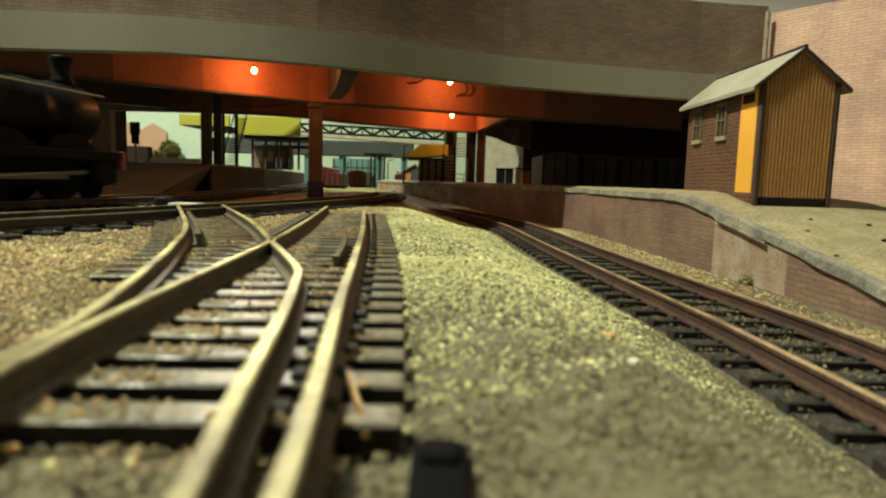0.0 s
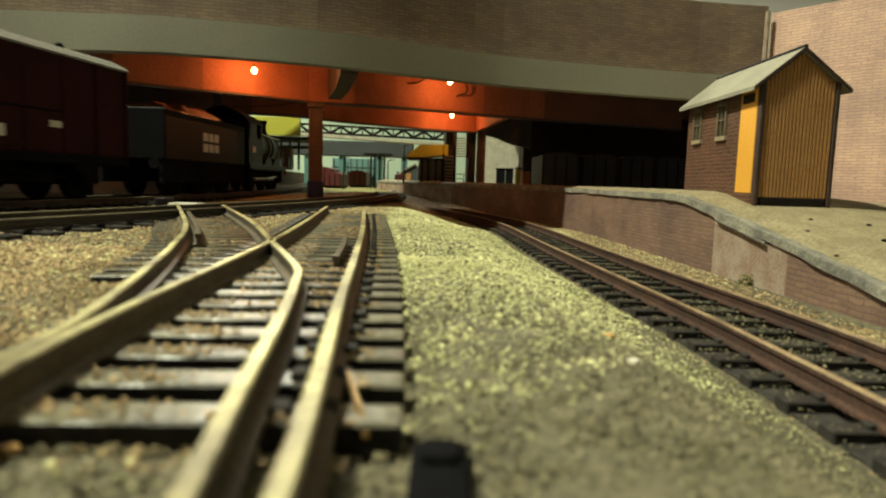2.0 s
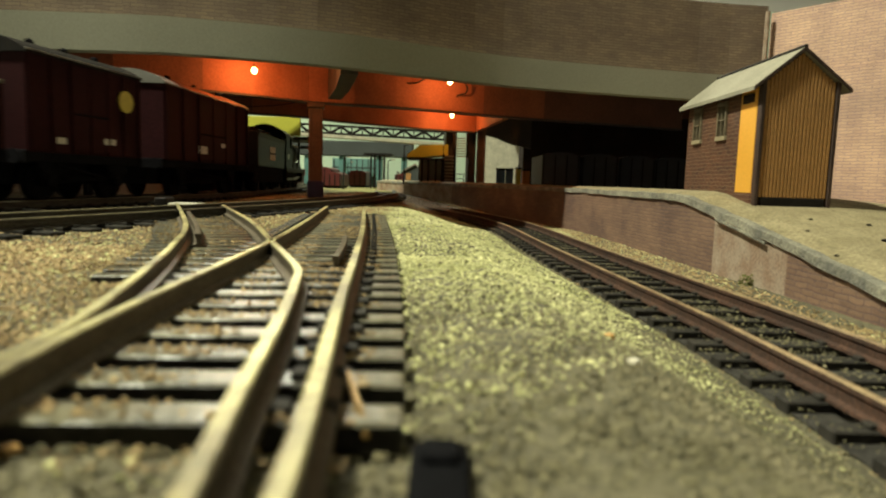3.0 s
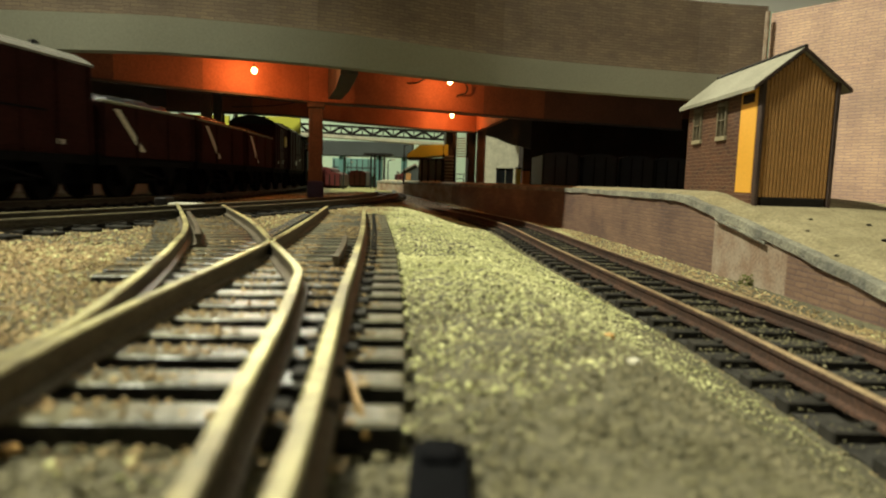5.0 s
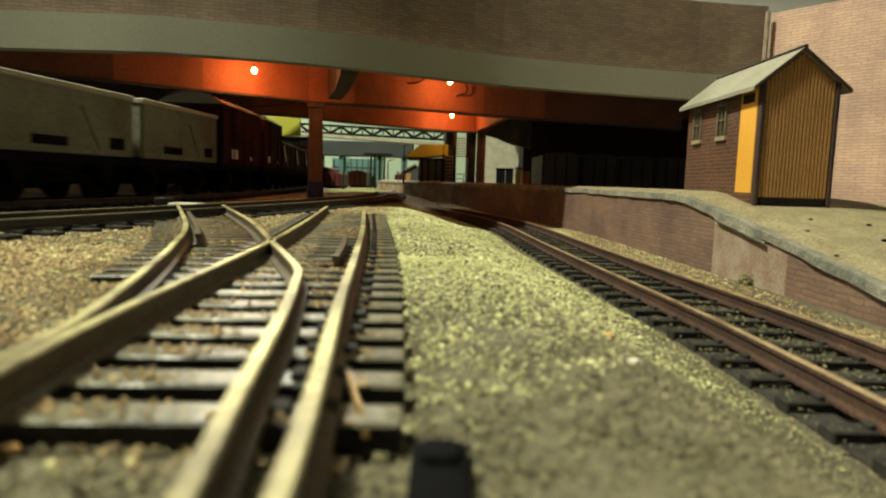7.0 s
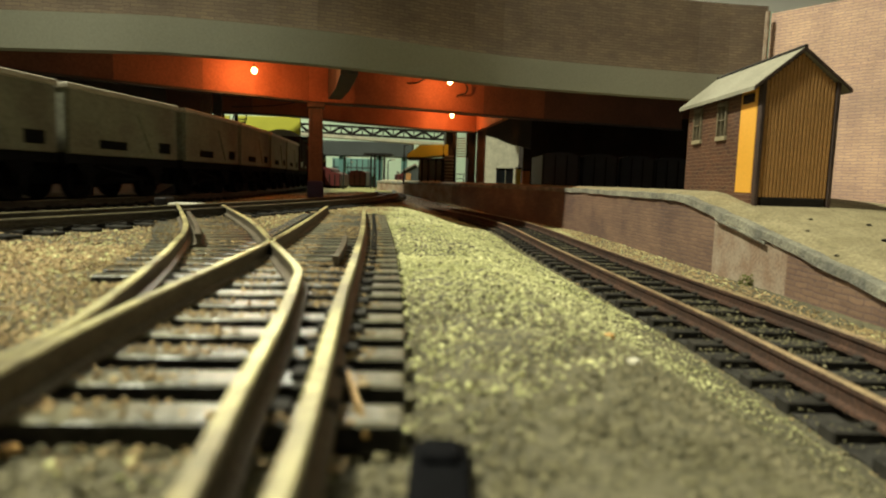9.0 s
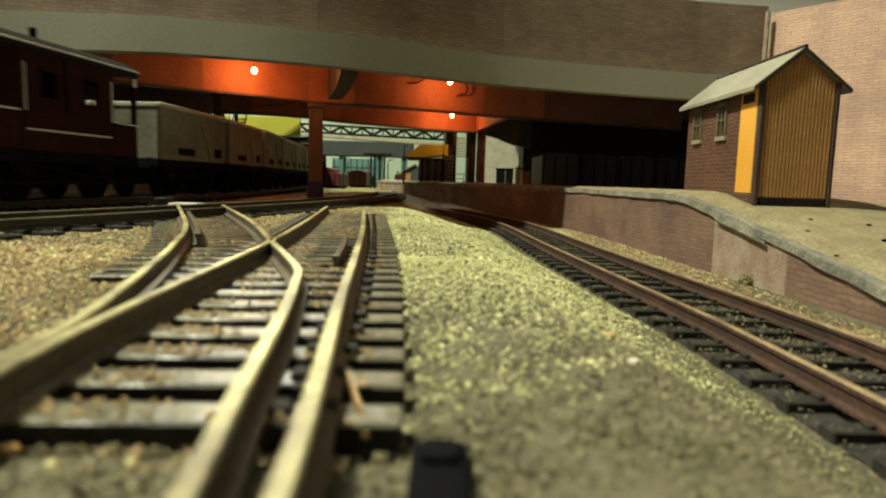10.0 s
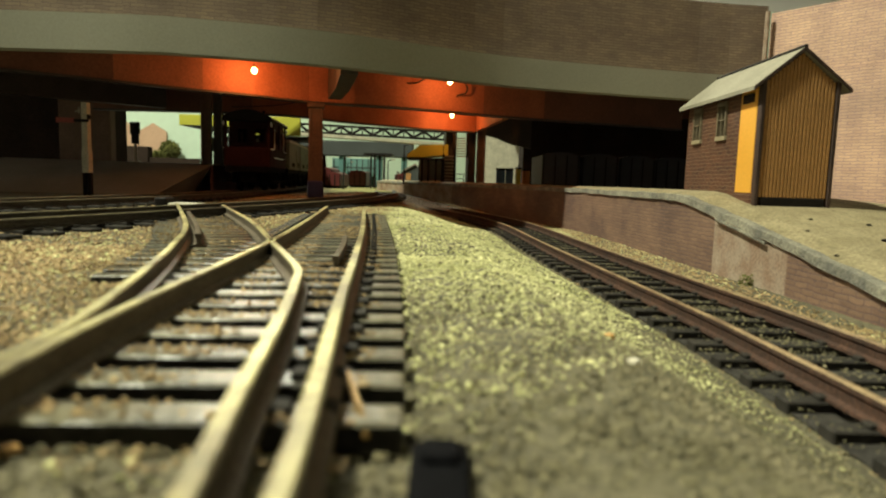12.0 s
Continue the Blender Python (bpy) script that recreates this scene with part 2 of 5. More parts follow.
def heading(d):
    return math.degrees(math.atan2(-d.x, d.y))


# ---- ground ----
LOW = -11.0          # the platform line lies lower than the yard
YARD_EDGE = glide([(6, 0), (4, 40), (-3, 90), (-10, 140), (-22, 220), (-45, 330), (-70, 450)])
LINE_EDGE = glide([(38, 0), (38, 90), (34, 145), (27, 230), (20, 330), (-8, 450), (-40, 560)])
YARD_Y = np.array([p.y for p in YARD_EDGE]), np.array([p.x for p in YARD_EDGE])
LINE_Y = np.array([p.y for p in LINE_EDGE]), np.array([p.x for p in LINE_EDGE])


TURNOUT_Y = np.array([0, 40, 82, 131, 208, 240, 400]), np.array([-14.2, -15, -18.5, -23.5, -32.5, -36, -36])


def ground_z(x, y):
    a, b = np.interp(y, *YARD_Y), np.interp(y, *LINE_Y)
    t = np.clip((np.asarray(x) - a) / np.maximum(b - a, 8.0), 0, 1)
    t = np.clip((t - 0.22) / 0.78, 0, 1)
    fade = np.clip((620 - np.asarray(y)) / 180.0, 0, 1)
    bed = np.clip((15.2 - np.abs(np.asarray(x) + 1 - np.interp(y, *TURNOUT_Y))) / 2.5, 0, 1) * (np.asarray(y) < 235) * (np.asarray(y) > 29)
    low = np.clip((17 - np.abs(np.asarray(x) - b - 15)) / 2.5, 0, 1) * (np.asarray(y) < 400)
    return LOW * (t * t * (3 - 2 * t)) * fade - 1.3 * bed - 0.9 * low


def sheet(name, xs, ys, mat, dz=0.0, rough=0.0):
    gx, gy = np.meshgrid(xs, ys)
    gz = ground_z(gx, gy) + dz + (np.random.rand(*gx.shape) - 0.5) * rough
    v = np.stack([gx, gy, gz], -1).reshape(-1, 3) * MM
    nx, ny = len(xs), len(ys)
    i = np.arange(nx * ny).reshape(ny, nx)
    q = np.stack([i[:-1, :-1], i[:-1, 1:], i[1:, 1:], i[1:, :-1]], -1).reshape(-1, 4)
    data = bpy.data.meshes.new(name)
    data.from_pydata(v.tolist(), [], q.tolist())
    data.materials.append(mat)
    for p in data.polygons:
        p.use_smooth = True
    return new(name, data)


ground_xs = np.concatenate([np.linspace(-800, -140, 12), np.linspace(-130, 110, 121), np.linspace(130, 800, 12)])
ground_ys = np.concatenate([np.linspace(-1900, -40, 14), np.linspace(-10, 420, 216), np.linspace(440, 1600, 40)])
tagged(sheet("ground", ground_xs, ground_ys, BED, 0.0, 0.35), "yellow-grey ballast bed of the railway layout", "ground", kind="structure")


def granules(name, count, x0, x1, y0, y1, small, large, seed, keep=None, mat=None, places=None):
    """Loose stones lying on the ground, one joined mesh."""
    rng = np.random.default_rng(seed)
    x, y = rng.uniform(x0, x1, count), y0 + (y1 - y0) * rng.uniform(0, 1, count)
    if places is not None:
        x, y = places[:2]
    if keep is not None:
        k = keep(x, y)
        x, y = x[k], y[k]
    n = len(x)
    r = rng.uniform(small, large, n) * (0.7 + 0.6 * rng.uniform(0, 1, n) ** 4)
    base = np.array([(1, 0, 0), (0, 1, 0), (-1, 0, 0), (0, -1, 0), (0, 0, 1), (0, 0, -1)], float)
    v = base[None] * (0.6 + 0.65 * rng.uniform(0, 1, (n, 6, 1)))
    q = rng.normal(size=(n, 4))
    q /= np.linalg.norm(q, axis=1, keepdims=True)
    a, b, c, d = q.T
    m = np.stack([1 - 2 * (c * c + d * d), 2 * (b * c - a * d), 2 * (b * d + a * c), 2 * (b * c + a * d), 1 - 2 * (b * b + d * d), 2 * (c * d - a * b),
                  2 * (b * d - a * c), 2 * (c * d + a * b), 1 - 2 * (b * b + c * c)], -1).reshape(n, 3, 3)
    v = np.einsum("nij,nkj->nki", m, v) * r[:, None, None]
    v[..., 2] *= 0.75
    z = places[2] if places is not None else ground_z(x, y)
    v += np.stack([x, y, z + r * 0.25], -1)[:, None]
    tri = np.array([(0, 1, 4), (1, 2, 4), (2, 3, 4), (3, 0, 4), (1, 0, 5), (2, 1, 5), (3, 2, 5), (0, 3, 5)])
    f = (tri[None] + 6 * np.arange(n)[:, None, None]).reshape(-1, 3)
    data = bpy.data.meshes.new(name)
    data.from_pydata((v.reshape(-1, 3) * MM).tolist(), [], f.tolist())
    data.materials.append(mat)
    return new(name, data)


def in_view(x, y):
    pit = ((np.abs(x + 1 - np.interp(y, *TURNOUT_Y)) < 13.6) & (y > 29) & (y < 230)) | (np.abs(x - np.interp(y, *LINE_Y) - 15) < 14.5)
    thin = np.random.default_rng(8).uniform(0, 1, len(x)) < np.where(x > 20, 0.75, 0.45)
    return (np.abs(x) < 12 + 0.78 * y) & (x < 78) & (~pit | thin)


def mottled(x, y, seed):
    """0 to 1: which of the two ballast loads lies here."""
    k = np.array([noise.noise(Vector((a * 0.035, b * 0.035, seed))) for a, b in zip(x, y)])
    # Brown gathers near and right, partly for its hue, partly for dimmer light.
    far = np.clip((np.asarray(y) - 38 - 1.25 * np.maximum(np.asarray(x) - 9, 0)) / 60.0, 0, 1)
    spread = np.random.default_rng(int(seed * 10)).uniform(-0.3, 0.3, len(k))
    load = (far + 0.5 * k + 1.6 * spread > 0.46).astype(int)
    edge = (np.asarray(x) < -24 + 20 * spread) | (np.asarray(x) > 62 + 10 * spread)
    inside = np.abs(np.asarray(x) - np.interp(y, *LINE_Y) - 15) < 14.5
    load = np.where(inside, np.where(spread > 0.2, 2, 0), load)
    return np.where(edge & (np.abs(spread) < 0.24) & ~inside, 2, load)


for seed, count, x0, x1, y0, y1, small, large in ((3, 100000, -60, 80, 12, 110, 0.14, 0.34), (4, 95000, -135, 80, 105, 360, 0.2, 0.46), (5, 20000, -110, -50, 55, 110, 0.22, 0.5), (6, 24000, -115, 60, 355, 580, 0.35, 0.75)):
    for load, mat, lab in ((0, BALLAST_BROWN, "brown ballast granules near the turnout"), (1, BALLAST, "loose yellow-green ballast granules between the tracks"), (2, BALLAST_TAN, "tan ballast granules at the edges of the tracks")):
        ob = granules("ballast", count, x0, x1, y0, y1, small, large, seed, lambda x, y: in_view(x, y) & (mottled(x, y, 2.0) == load), mat)
        tagged(ob, lab, "ballast", kind="stuff")

crumbs = granules("ballast", 420, -12, 40, 70, 330, 0.3, 0.62, 11, in_view, BALLAST_BROWN)
tagged(crumbs, "scattered dark brown crumbs on the pale ballast", "ballast", kind="stuff")

# ---- tracks ----
RAIL_SECTION = [(-1.05, 0), (1.05, 0), (1.0, 0.3), (0.3, 0.55), (0.28, 1.45), (0.5, 1.65), (0.5, 2.15), (0.38, 2.3), (-0.38, 2.3), (-0.5, 2.15), (-0.5, 1.65), (-0.28, 1.45), (-0.3, 0.55), (-1.0, 0.3)]
RAIL_SIDES = [1, 1, 1, 1, 1, 1, 0, 0, 0, 1, 1, 1, 1, 1]


def rail(track, points, z, side, step=4.0, label="", tall=1.0, head=None):
    bm = bmesh.new()
    line = [Vector((p.x, p.y, z)) for p in glide(points, step)]
    sweep(bm, line, [(u, w * tall) for u, w in RAIL_SECTION], RAIL_SIDES)
    return part("rail", bm, [head or RAIL_SHINY, side], track, label)


def sleeper_mesh(length, width, chairs):
    bm = bmesh.new()
    box(bm, -length / 2, length / 2, -width / 2, width / 2, -0.6, 1.2, 0.18)
    for c in chairs:
        for s in (-1, 1):
            box(bm, c + s * 1.25 - 0.55, c + s * 1.25 + 0.55, -0.8, 0.8, 1.15, 1.75, 0.15)
    bm.normal_update()
    # Black sides imitate shade under the tops; the chairs are truly black.
    for f in bm.faces:
        f.material_index = 0 if abs(f.normal.z) > 0.6 and f.calc_center_median().z < 1.3 else 1
    return bm


def lay(track, centre, spacing, length, width, z, mat, start=0.0, end=1e9, chairs=(-8.2, 8.2)):
    line = glide(centre, 4.0)
    s = run(line)
    first, at = None, start
    while at < min(end, s[-1]):
        p, d = along(line, s, at)
        m = mm(p.x, p.y, z, 0, 0, heading(d) + random.uniform(-1, 1))
        if first is None:
            first = part("sleeper", sleeper_mesh(length, width, chairs), [mat, SLEEPER], track, m=m)
        else:
            again(first, m)
        at += spacing


# the turnout in front of the camera
turnout = thing("turnout", "weathered two-way turnout with worn nickel rails", "track")
STOCK_RIGHT = [(-4.6, 6), (-5.0, 18), (-6.1, 30), (-8.7, 53), (-11.6, 82), (-17.0, 131), (-25.5, 198)]
CLOSURE_LEFT = [(-21.6, 24), (-22.3, 32), (-23.0, 38), (-24.3, 55), (-26.9, 96), (-32.0, 145), (-41.0, 218)]
CLOSURE_RIGHT = [(-7.2, 8), (-7.9, 18), (-9.4, 28), (-12.2, 48), (-15.3, 65.5)]
WING = [(-15.3, 65.5), (-16.6, 70), (-19.2, 77), (-26.2, 95), (-43, 138), (-73, 205)]
STOCK_LEFT = [(-22.9, 24), (-23.5, 34), (-24.9, 42), (-27.0, 50), (-31.0, 64), (-38.8, 89), (-52, 125), (-88, 205)]
for pts in (STOCK_RIGHT, CLOSURE_LEFT, CLOSURE_RIGHT, WING, STOCK_LEFT):
    rail(turnout, pts, 1.2, RAIL_GREY)
rail(turnout, [(-14.6, 84), (-16.2, 100), (-18.2, 115)], 0.6, RAIL_GREY, label="short check rail", head=RAIL_GREY)
rail(turnout, [(-42.0, 106), (-52, 130), (-70, 170)], 0.9, RAIL_GREY, label="short check rail", head=RAIL_GREY)
lay(turnout, [(-15.2, 14), (-16.0, 40), (-19.5, 82), (-24.5, 131), (-33.5, 208)], 5.7, 27.5, 2.9, 0, SLEEPER_DUSTY, 17.0, chairs=(-8.6, 8.6))
lay(turnout, [(-31, 78), (-40.5, 112), (-57, 150), (-75, 195)], 5.7, 24, 2.8, -0.3, SLEEPER_DUSTY, chairs=())

# Black sheets under the tracks stand in for shade in the sleeper gaps.
GAP_SHADE = material("oily_track_bed", (0.035, 0.031, 0.024), 0.85, 0, 0.4, 0.8, 8, 0.8, depth=0.4)
bm = bmesh.new()
sweep(bm, [Vector((p.x, p.y, -1.15)) for p in glide([(-15.6, 30), (-16.0, 40), (-19.5, 82), (-24.5, 131), (-33.5, 205)], 6)], [(-13.2, 0), (13.2, 0), (13.2, 0.25), (-13.2, 0.25)])
part("track_bed", bm, GAP_SHADE, turnout, "black sheet for the shade between the sleepers")


def spilled(name, count, centre, half, spacing, start, width, top, low, mat, seed):
    """Ballast spilled in drifts over the sleepers of a track and into the gaps between them."""
    rng = np.random.default_rng(seed)
    line = glide(centre, 4.0)
    s = np.array(run(line))
    at, off = rng.uniform(s[0], s[-1], count), rng.uniform(-half, half, count)
    drift = np.array([noise.noise(Vector((a * 0.09, b * 0.12, seed))) for a, b in zip(at, off)])
    k = drift + rng.uniform(-0.25, 0.25, count) > 0.02
    at, off = at[k], off[k]
    px, py = np.interp(at, s, [p.x for p in line]), np.interp(at, s, [p.y for p in line])
    phase = np.abs((at - start + spacing / 2) % spacing - spacing / 2)
    z = np.where(phase < width / 2, top, low)
    ob = granules(name, len(px), 0, 1, 0, 1, 0.11, 0.32, seed, None, mat, (px + off, py, z))
    tagged(ob, "tan ballast spilled over the sleepers of a track", "ballast", kind="stuff")


spilled("ballast", 26000, [(-15.2, 14), (-16.0, 40), (-19.5, 82), (-24.5, 131), (-33.5, 208)], 11.5, 5.7, 17.0, 2.7, 1.25, -0.75, BALLAST_TAN, 21)
spilled("ballast", 12000, [(-31, 78), (-40.5, 112), (-57, 150), (-75, 195)], 14, 5.7, 0.0, 2.6, 0.95, -0.2, BALLAST_TAN, 22)

# the platform line
line_track = thing("railway_track", "rust-sided single track beside the brick platform", "track")
RL = [(45.6, 30), (45.4, 63), (45, 85), (44.4, 103), (41.6, 141), (36.6, 210), (28.5, 331), (6, 430), (-26, 520)]
RIGHT_CENTRE = [(p.x, p.y) for p in sideways(glide([(a, b, 0) for a, b in RL], 20), 8.3)]
rail(line_track, RL, LOW + 0.7, RAIL_RUST, tall=1.25, head=RAIL_TAN)
rail(line_track, [(p.x, p.y) for p in sideways(glide([(a, b, 0) for a, b in RL], 20), 16.6)], LOW + 0.7, RAIL_RUST, tall=1.25, head=RAIL_TAN)
# The platform line gets the same painted gap shade.
bm = bmesh.new()
sweep(bm, [Vector((x, y, LOW - 0.8)) for x, y in RIGHT_CENTRE[:24]], [(-13.6, 0), (13.6, 0), (13.6, 0.25), (-13.6, 0.25)])
part("track_bed", bm, GAP_SHADE, line_track, "black sheet for the shade between the sleepers")
spilled("ballast", 14000, RIGHT_CENTRE[:20], 13.5, 8.5, 6.0, 2.7, LOW + 0.65, LOW - 0.1, BALLAST_BROWN, 23)
spilled("ballast", 12000, RIGHT_CENTRE[:22], 6.8, 8.5, 6.0, 2.7, LOW + 0.65, LOW + 0.2, BALLAST_BROWN, 24)
lay(line_track, RIGHT_CENTRE, 8.5, 28, 2.9, LOW - 0.55, SLEEPER, 6.0, 460)

# the two running lines on the far side
TRAIN_LINE = [Vector((x, y, 0)) for x, y in [(-560, -2600), (-210, -300), (-165, 0), (-140, 180), (-127, 290), (-128, 390), (-134, 460), (-143, 550), (-156, 660), (-185, 860), (-225, 1100), (-300, 1480)]]
TRAIN_LINE = glide(TRAIN_LINE, 12.0)
running = thing("railway_track", "dark running line of the passing goods train", "track")
for off in (-8.3, 8.3):
    rail(running, [(p.x, p.y) for p in sideways(TRAIN_LINE, off)][100::6], 1.2, RAIL_DARK, 12, head=HEAD_DULL)
lay(running, [(p.x, p.y) for p in TRAIN_LINE[::4]], 9.2, 30, 3.4, 0, SLEEPER, 2650, 3300)

crossing = thing("railway_track", "dark second running line crossing the turnout", "track")
SECOND = [(-120, 40), (-96, 116), (-84, 160), (-70, 215), (-55, 290), (-46, 360), (-44, 470), (-60, 620)]
for off in (-8.3, 8.3):
    rail(crossing, [(p.x, p.y) for p in sideways(glide([(a, b, 0) for a, b in SECOND], 20), off)], 1.2, RAIL_DARK, 6, head=HEAD_DULL)
lay(crossing, SECOND, 9.2, 30, 3.4, -0.3, SLEEPER, 20, 560)

# ---- platform on the lower line ----
PLATFORM_EDGE = [(81.5, 60), (81, 122), (79, 168), (77, 208), (70, 326), (45, 420), (8, 520), (-35, 600), (-75, 690)]


def deck_z(y):
    return 11.0 - 0.165 * max(0.0, 203.0 - y)


platform_line = [Vector((p.x, p.y, deck_z(p.y))) for p in glide(PLATFORM_EDGE, 5.0) if deck_z(p.y) > LOW + 1]
platform = thing("platform", "brick-faced station platform with pale coping and ramp", "platform", kind="structure")
bm = bmesh.new()
for a, b in zip(platform_line, platform_line[1:]):
    q = [bm.verts.new((c.x + o, c.y, c.z - dz)) for c in (a, b) for o, dz in ((0.6, 0), (8, -1.7), (36, -1.7), (200, 11.0))]
    for k in range(3):
        bm.faces.new((q[k], q[k + 1], q[k + 5], q[k + 4]))
bmesh.ops.remove_doubles(bm, verts=bm.verts, dist=0.01)
part("deck", bm, PLAT_TOP, platform, "yellow-grey platform surface")
for i, (k0, k1) in enumerate(((0, 13), (13, 21), (21, 45), (45, 90), (90, len(platform_line) - 1))):
    pts = platform_line[k0:k1 + 1]
    if len(pts) < 2:
        continue
    a, b = pts[0], pts[-1]
    d = Vector((b.x - a.x, b.y - a.y, 0))
    ang = math.degrees(math.atan2(d.y, d.x))
    inv = mm(a.x, a.y, 0, 0, 0, ang).inverted()
    bm = bmesh.new()
    rows = []
    for p in pts:
        rows.append([])
        for zz in (LOW - 1, p.z):
            c = inv @ (Vector((p.x, p.y, zz)) * MM) / MM
            rows[-1].append(bm.verts.new(c))
    for r, s in zip(rows, rows[1:]):
        bm.faces.new((r[0], s[0], s[1], r[1]))
    # Far end (4) takes the pale plaster so its cream face looks lit.
    part("retaining_wall", bm, PLASTER if i in (1, 4) else BRICK_PLATFORM, platform, m=mm(a.x, a.y, 0, 0, 0, ang))
bm = bmesh.new()
sweep(bm, platform_line, [(-0.8, -1.7), (0.2, -1.8), (2.8, 0.1), (2.9, 0.3), (0.4, 0.5), (-0.6, 0.35)])
for v in bm.verts:
    k = noise.noise(v.co * 0.12) + 0.5 * noise.noise(v.co * 0.4)
    v.co += Vector((0.45 * k, 0, 0.35 * k))
part("coping", bm, STONE_EDGE, platform, "weathered stone coping edge")

# ---- tall wall on the right and the bridge ----
tall = thing("wall_right", "tall pinkish brick-paper wall behind the hut", "wall", mm(183, 368, 0, 0, 0, -51.8), kind="structure")
bm = bmesh.new()
box(bm, 0, 330, 0, 8, -14, 79)
part("lower_wall", bm, BRICK_RIGHT, tall)
bm = bmesh.new()
box(bm, 0, 330, 1.2, 8, 79, 114)
part("upper_wall", bm, BRICK_RIGHT, tall)

FRONT = [(-430, 172), (-300, 215), (-196, 253), (-121, 270), (-55, 290), (32, 333), (135, 362), (182, 369)]
front = [Vector((p.x, p.y, -0.2 * max(0.0, 270 - p.y) if p.x < -100 else 0.0)) for p in glide(FRONT, 4)]
bridge = thing("road_bridge", "wide road bridge with brick parapet and grey girder", "bridge", kind="structure")
bm = bmesh.new()
sweep(bm, front, [(-1.2, 63), (6, 63), (6, 77.5), (-1.2, 77.5)])
part("girder", bm, CONCRETE, bridge, "plain grey painted girder band")
length = 0.0
for i in range(0, len(front) - 1, 4):
    a, b = front[i], front[min(i + 4, len(front) - 1)]
    ang = math.degrees(math.atan2(b.y - a.y, b.x - a.x))
    bm = bmesh.new()
    w = Vector((b.x - a.x, b.y - a.y)).length
    box(bm, length, length + w + 0.15, 0, 5, 77.5, 118)
    part("parapet_panel", bm, BRICK_PARAPET, bridge, m=mm(a.x, a.y, 0.5 * (a.z + b.z), 0, 0, ang) @ mm(-length, 0, 0))
    length += w
bm = bmesh.new()
rod(bm, (0, 0, 60), (0, 0, 114), 1.3, 8)
part("corner_pipe", bm, PLASTER, bridge, "vertical corner pipe", m=mm(180, 365, 0))
# deck: one slab with the underside open to view
bm = bmesh.new()
back = [Vector((x, y, 0)) for x, y in [(430, 700), (60, 700), (40, 640), (-90, 560), (-220, 520), (-420, 540)]]
v = [bm.verts.new((p.x, p.y + 5.2, 84)) for p in front] + [bm.verts.new((400, 400, 84))] + [bm.verts.new((p.x, p.y, 84)) for p in back]
w = [bm.verts.new((u.co.x, u.co.y, 88)) for u in v]
bm.faces.new(v), bm.faces.new(w)
for i in range(len(v)):
    bm.faces.new((v[i], v[(i + 1) % len(v)], w[(i + 1) % len(v)], w[i]))
part("deck", bm, SOFFIT, bridge, "orange painted underside")
bm = bmesh.new()
q = [bm.verts.new((u[0], u[1], 88.6)) for u in [(p.x, p.y + 5.5) for p in front] + [(400, 400)] + [(p.x, p.y) for p in back]]
bm.faces.new(q)
ROAD = material("grey_road_card", (0.16, 0.155, 0.14), 0.9, 0, 0.15, 1.2, 30, 0.2)
part("roadway", bm, ROAD, bridge, "plain grey roadway")


def beam(points, width, z0, z1, mat, label=""):
    bm = bmesh.new()
    sweep(bm, [Vector((x, y, 0)) for x, y in points], [(-width / 2, z0), (width / 2, z0), (width / 2, z1), (-width / 2, z1)])
    return part("cross_beam", bm, mat, bridge, label)


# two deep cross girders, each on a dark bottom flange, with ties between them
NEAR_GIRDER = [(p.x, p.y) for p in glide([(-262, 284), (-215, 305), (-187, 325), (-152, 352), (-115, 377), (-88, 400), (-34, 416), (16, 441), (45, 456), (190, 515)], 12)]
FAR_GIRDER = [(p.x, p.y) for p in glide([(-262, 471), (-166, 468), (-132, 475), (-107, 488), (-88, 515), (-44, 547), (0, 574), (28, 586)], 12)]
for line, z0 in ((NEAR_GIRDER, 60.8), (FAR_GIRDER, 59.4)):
    # worn marks where half-shade paint ends; the girder tones imitate fading bulb light.
    bulb_lit = [i for i, (x, y) in enumerate(line) if -146 < x < 40]
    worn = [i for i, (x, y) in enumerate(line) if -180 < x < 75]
    a, b, c, d = worn[0], bulb_lit[0], bulb_lit[-1], worn[-1]
    for stretch, paint, look_of in ((line[:a + 1], SOFFIT_SHADE, "brown cross girder end, darkened for the shade"), (line[a:b + 1], SOFFIT_HALF_SHADE, "orange-brown cross girder, darkened for fading bulb light"),
                                    (line[b:c + 1], SOFFIT, "orange-brown painted cross girder"), (line[c:d + 1], SOFFIT_HALF_SHADE, "orange-brown cross girder, darkened for fading bulb light"),
                                    (line[d:], SOFFIT_SHADE, "brown cross girder end, darkened for the shade")):
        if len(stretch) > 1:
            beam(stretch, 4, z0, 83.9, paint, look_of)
    beam(line, 7, z0 - 1.3, z0 - 0.1, DARK_STEEL, "dark bottom flange")
beam([(-46, 297), (-58, 350), (-70, 393)], 8, 61.5, 83.9, DARK_STEEL)
beam([(29, 580), (43, 460)], 4, 59.4, 83.9, SOFFIT)
beam([(-290, 392), (-206, 462)], 8, 60, 83.9, DARK_STEEL)

bm = bmesh.new()
prism(bm, [(38, 61), (52, 57.5), (66, 52), (86, 48), (86, 83.8), (38, 83.8)], 638, 644)
part("haunch", bm, DARK_STEEL, bridge, "dark curved haunch at the abutment")


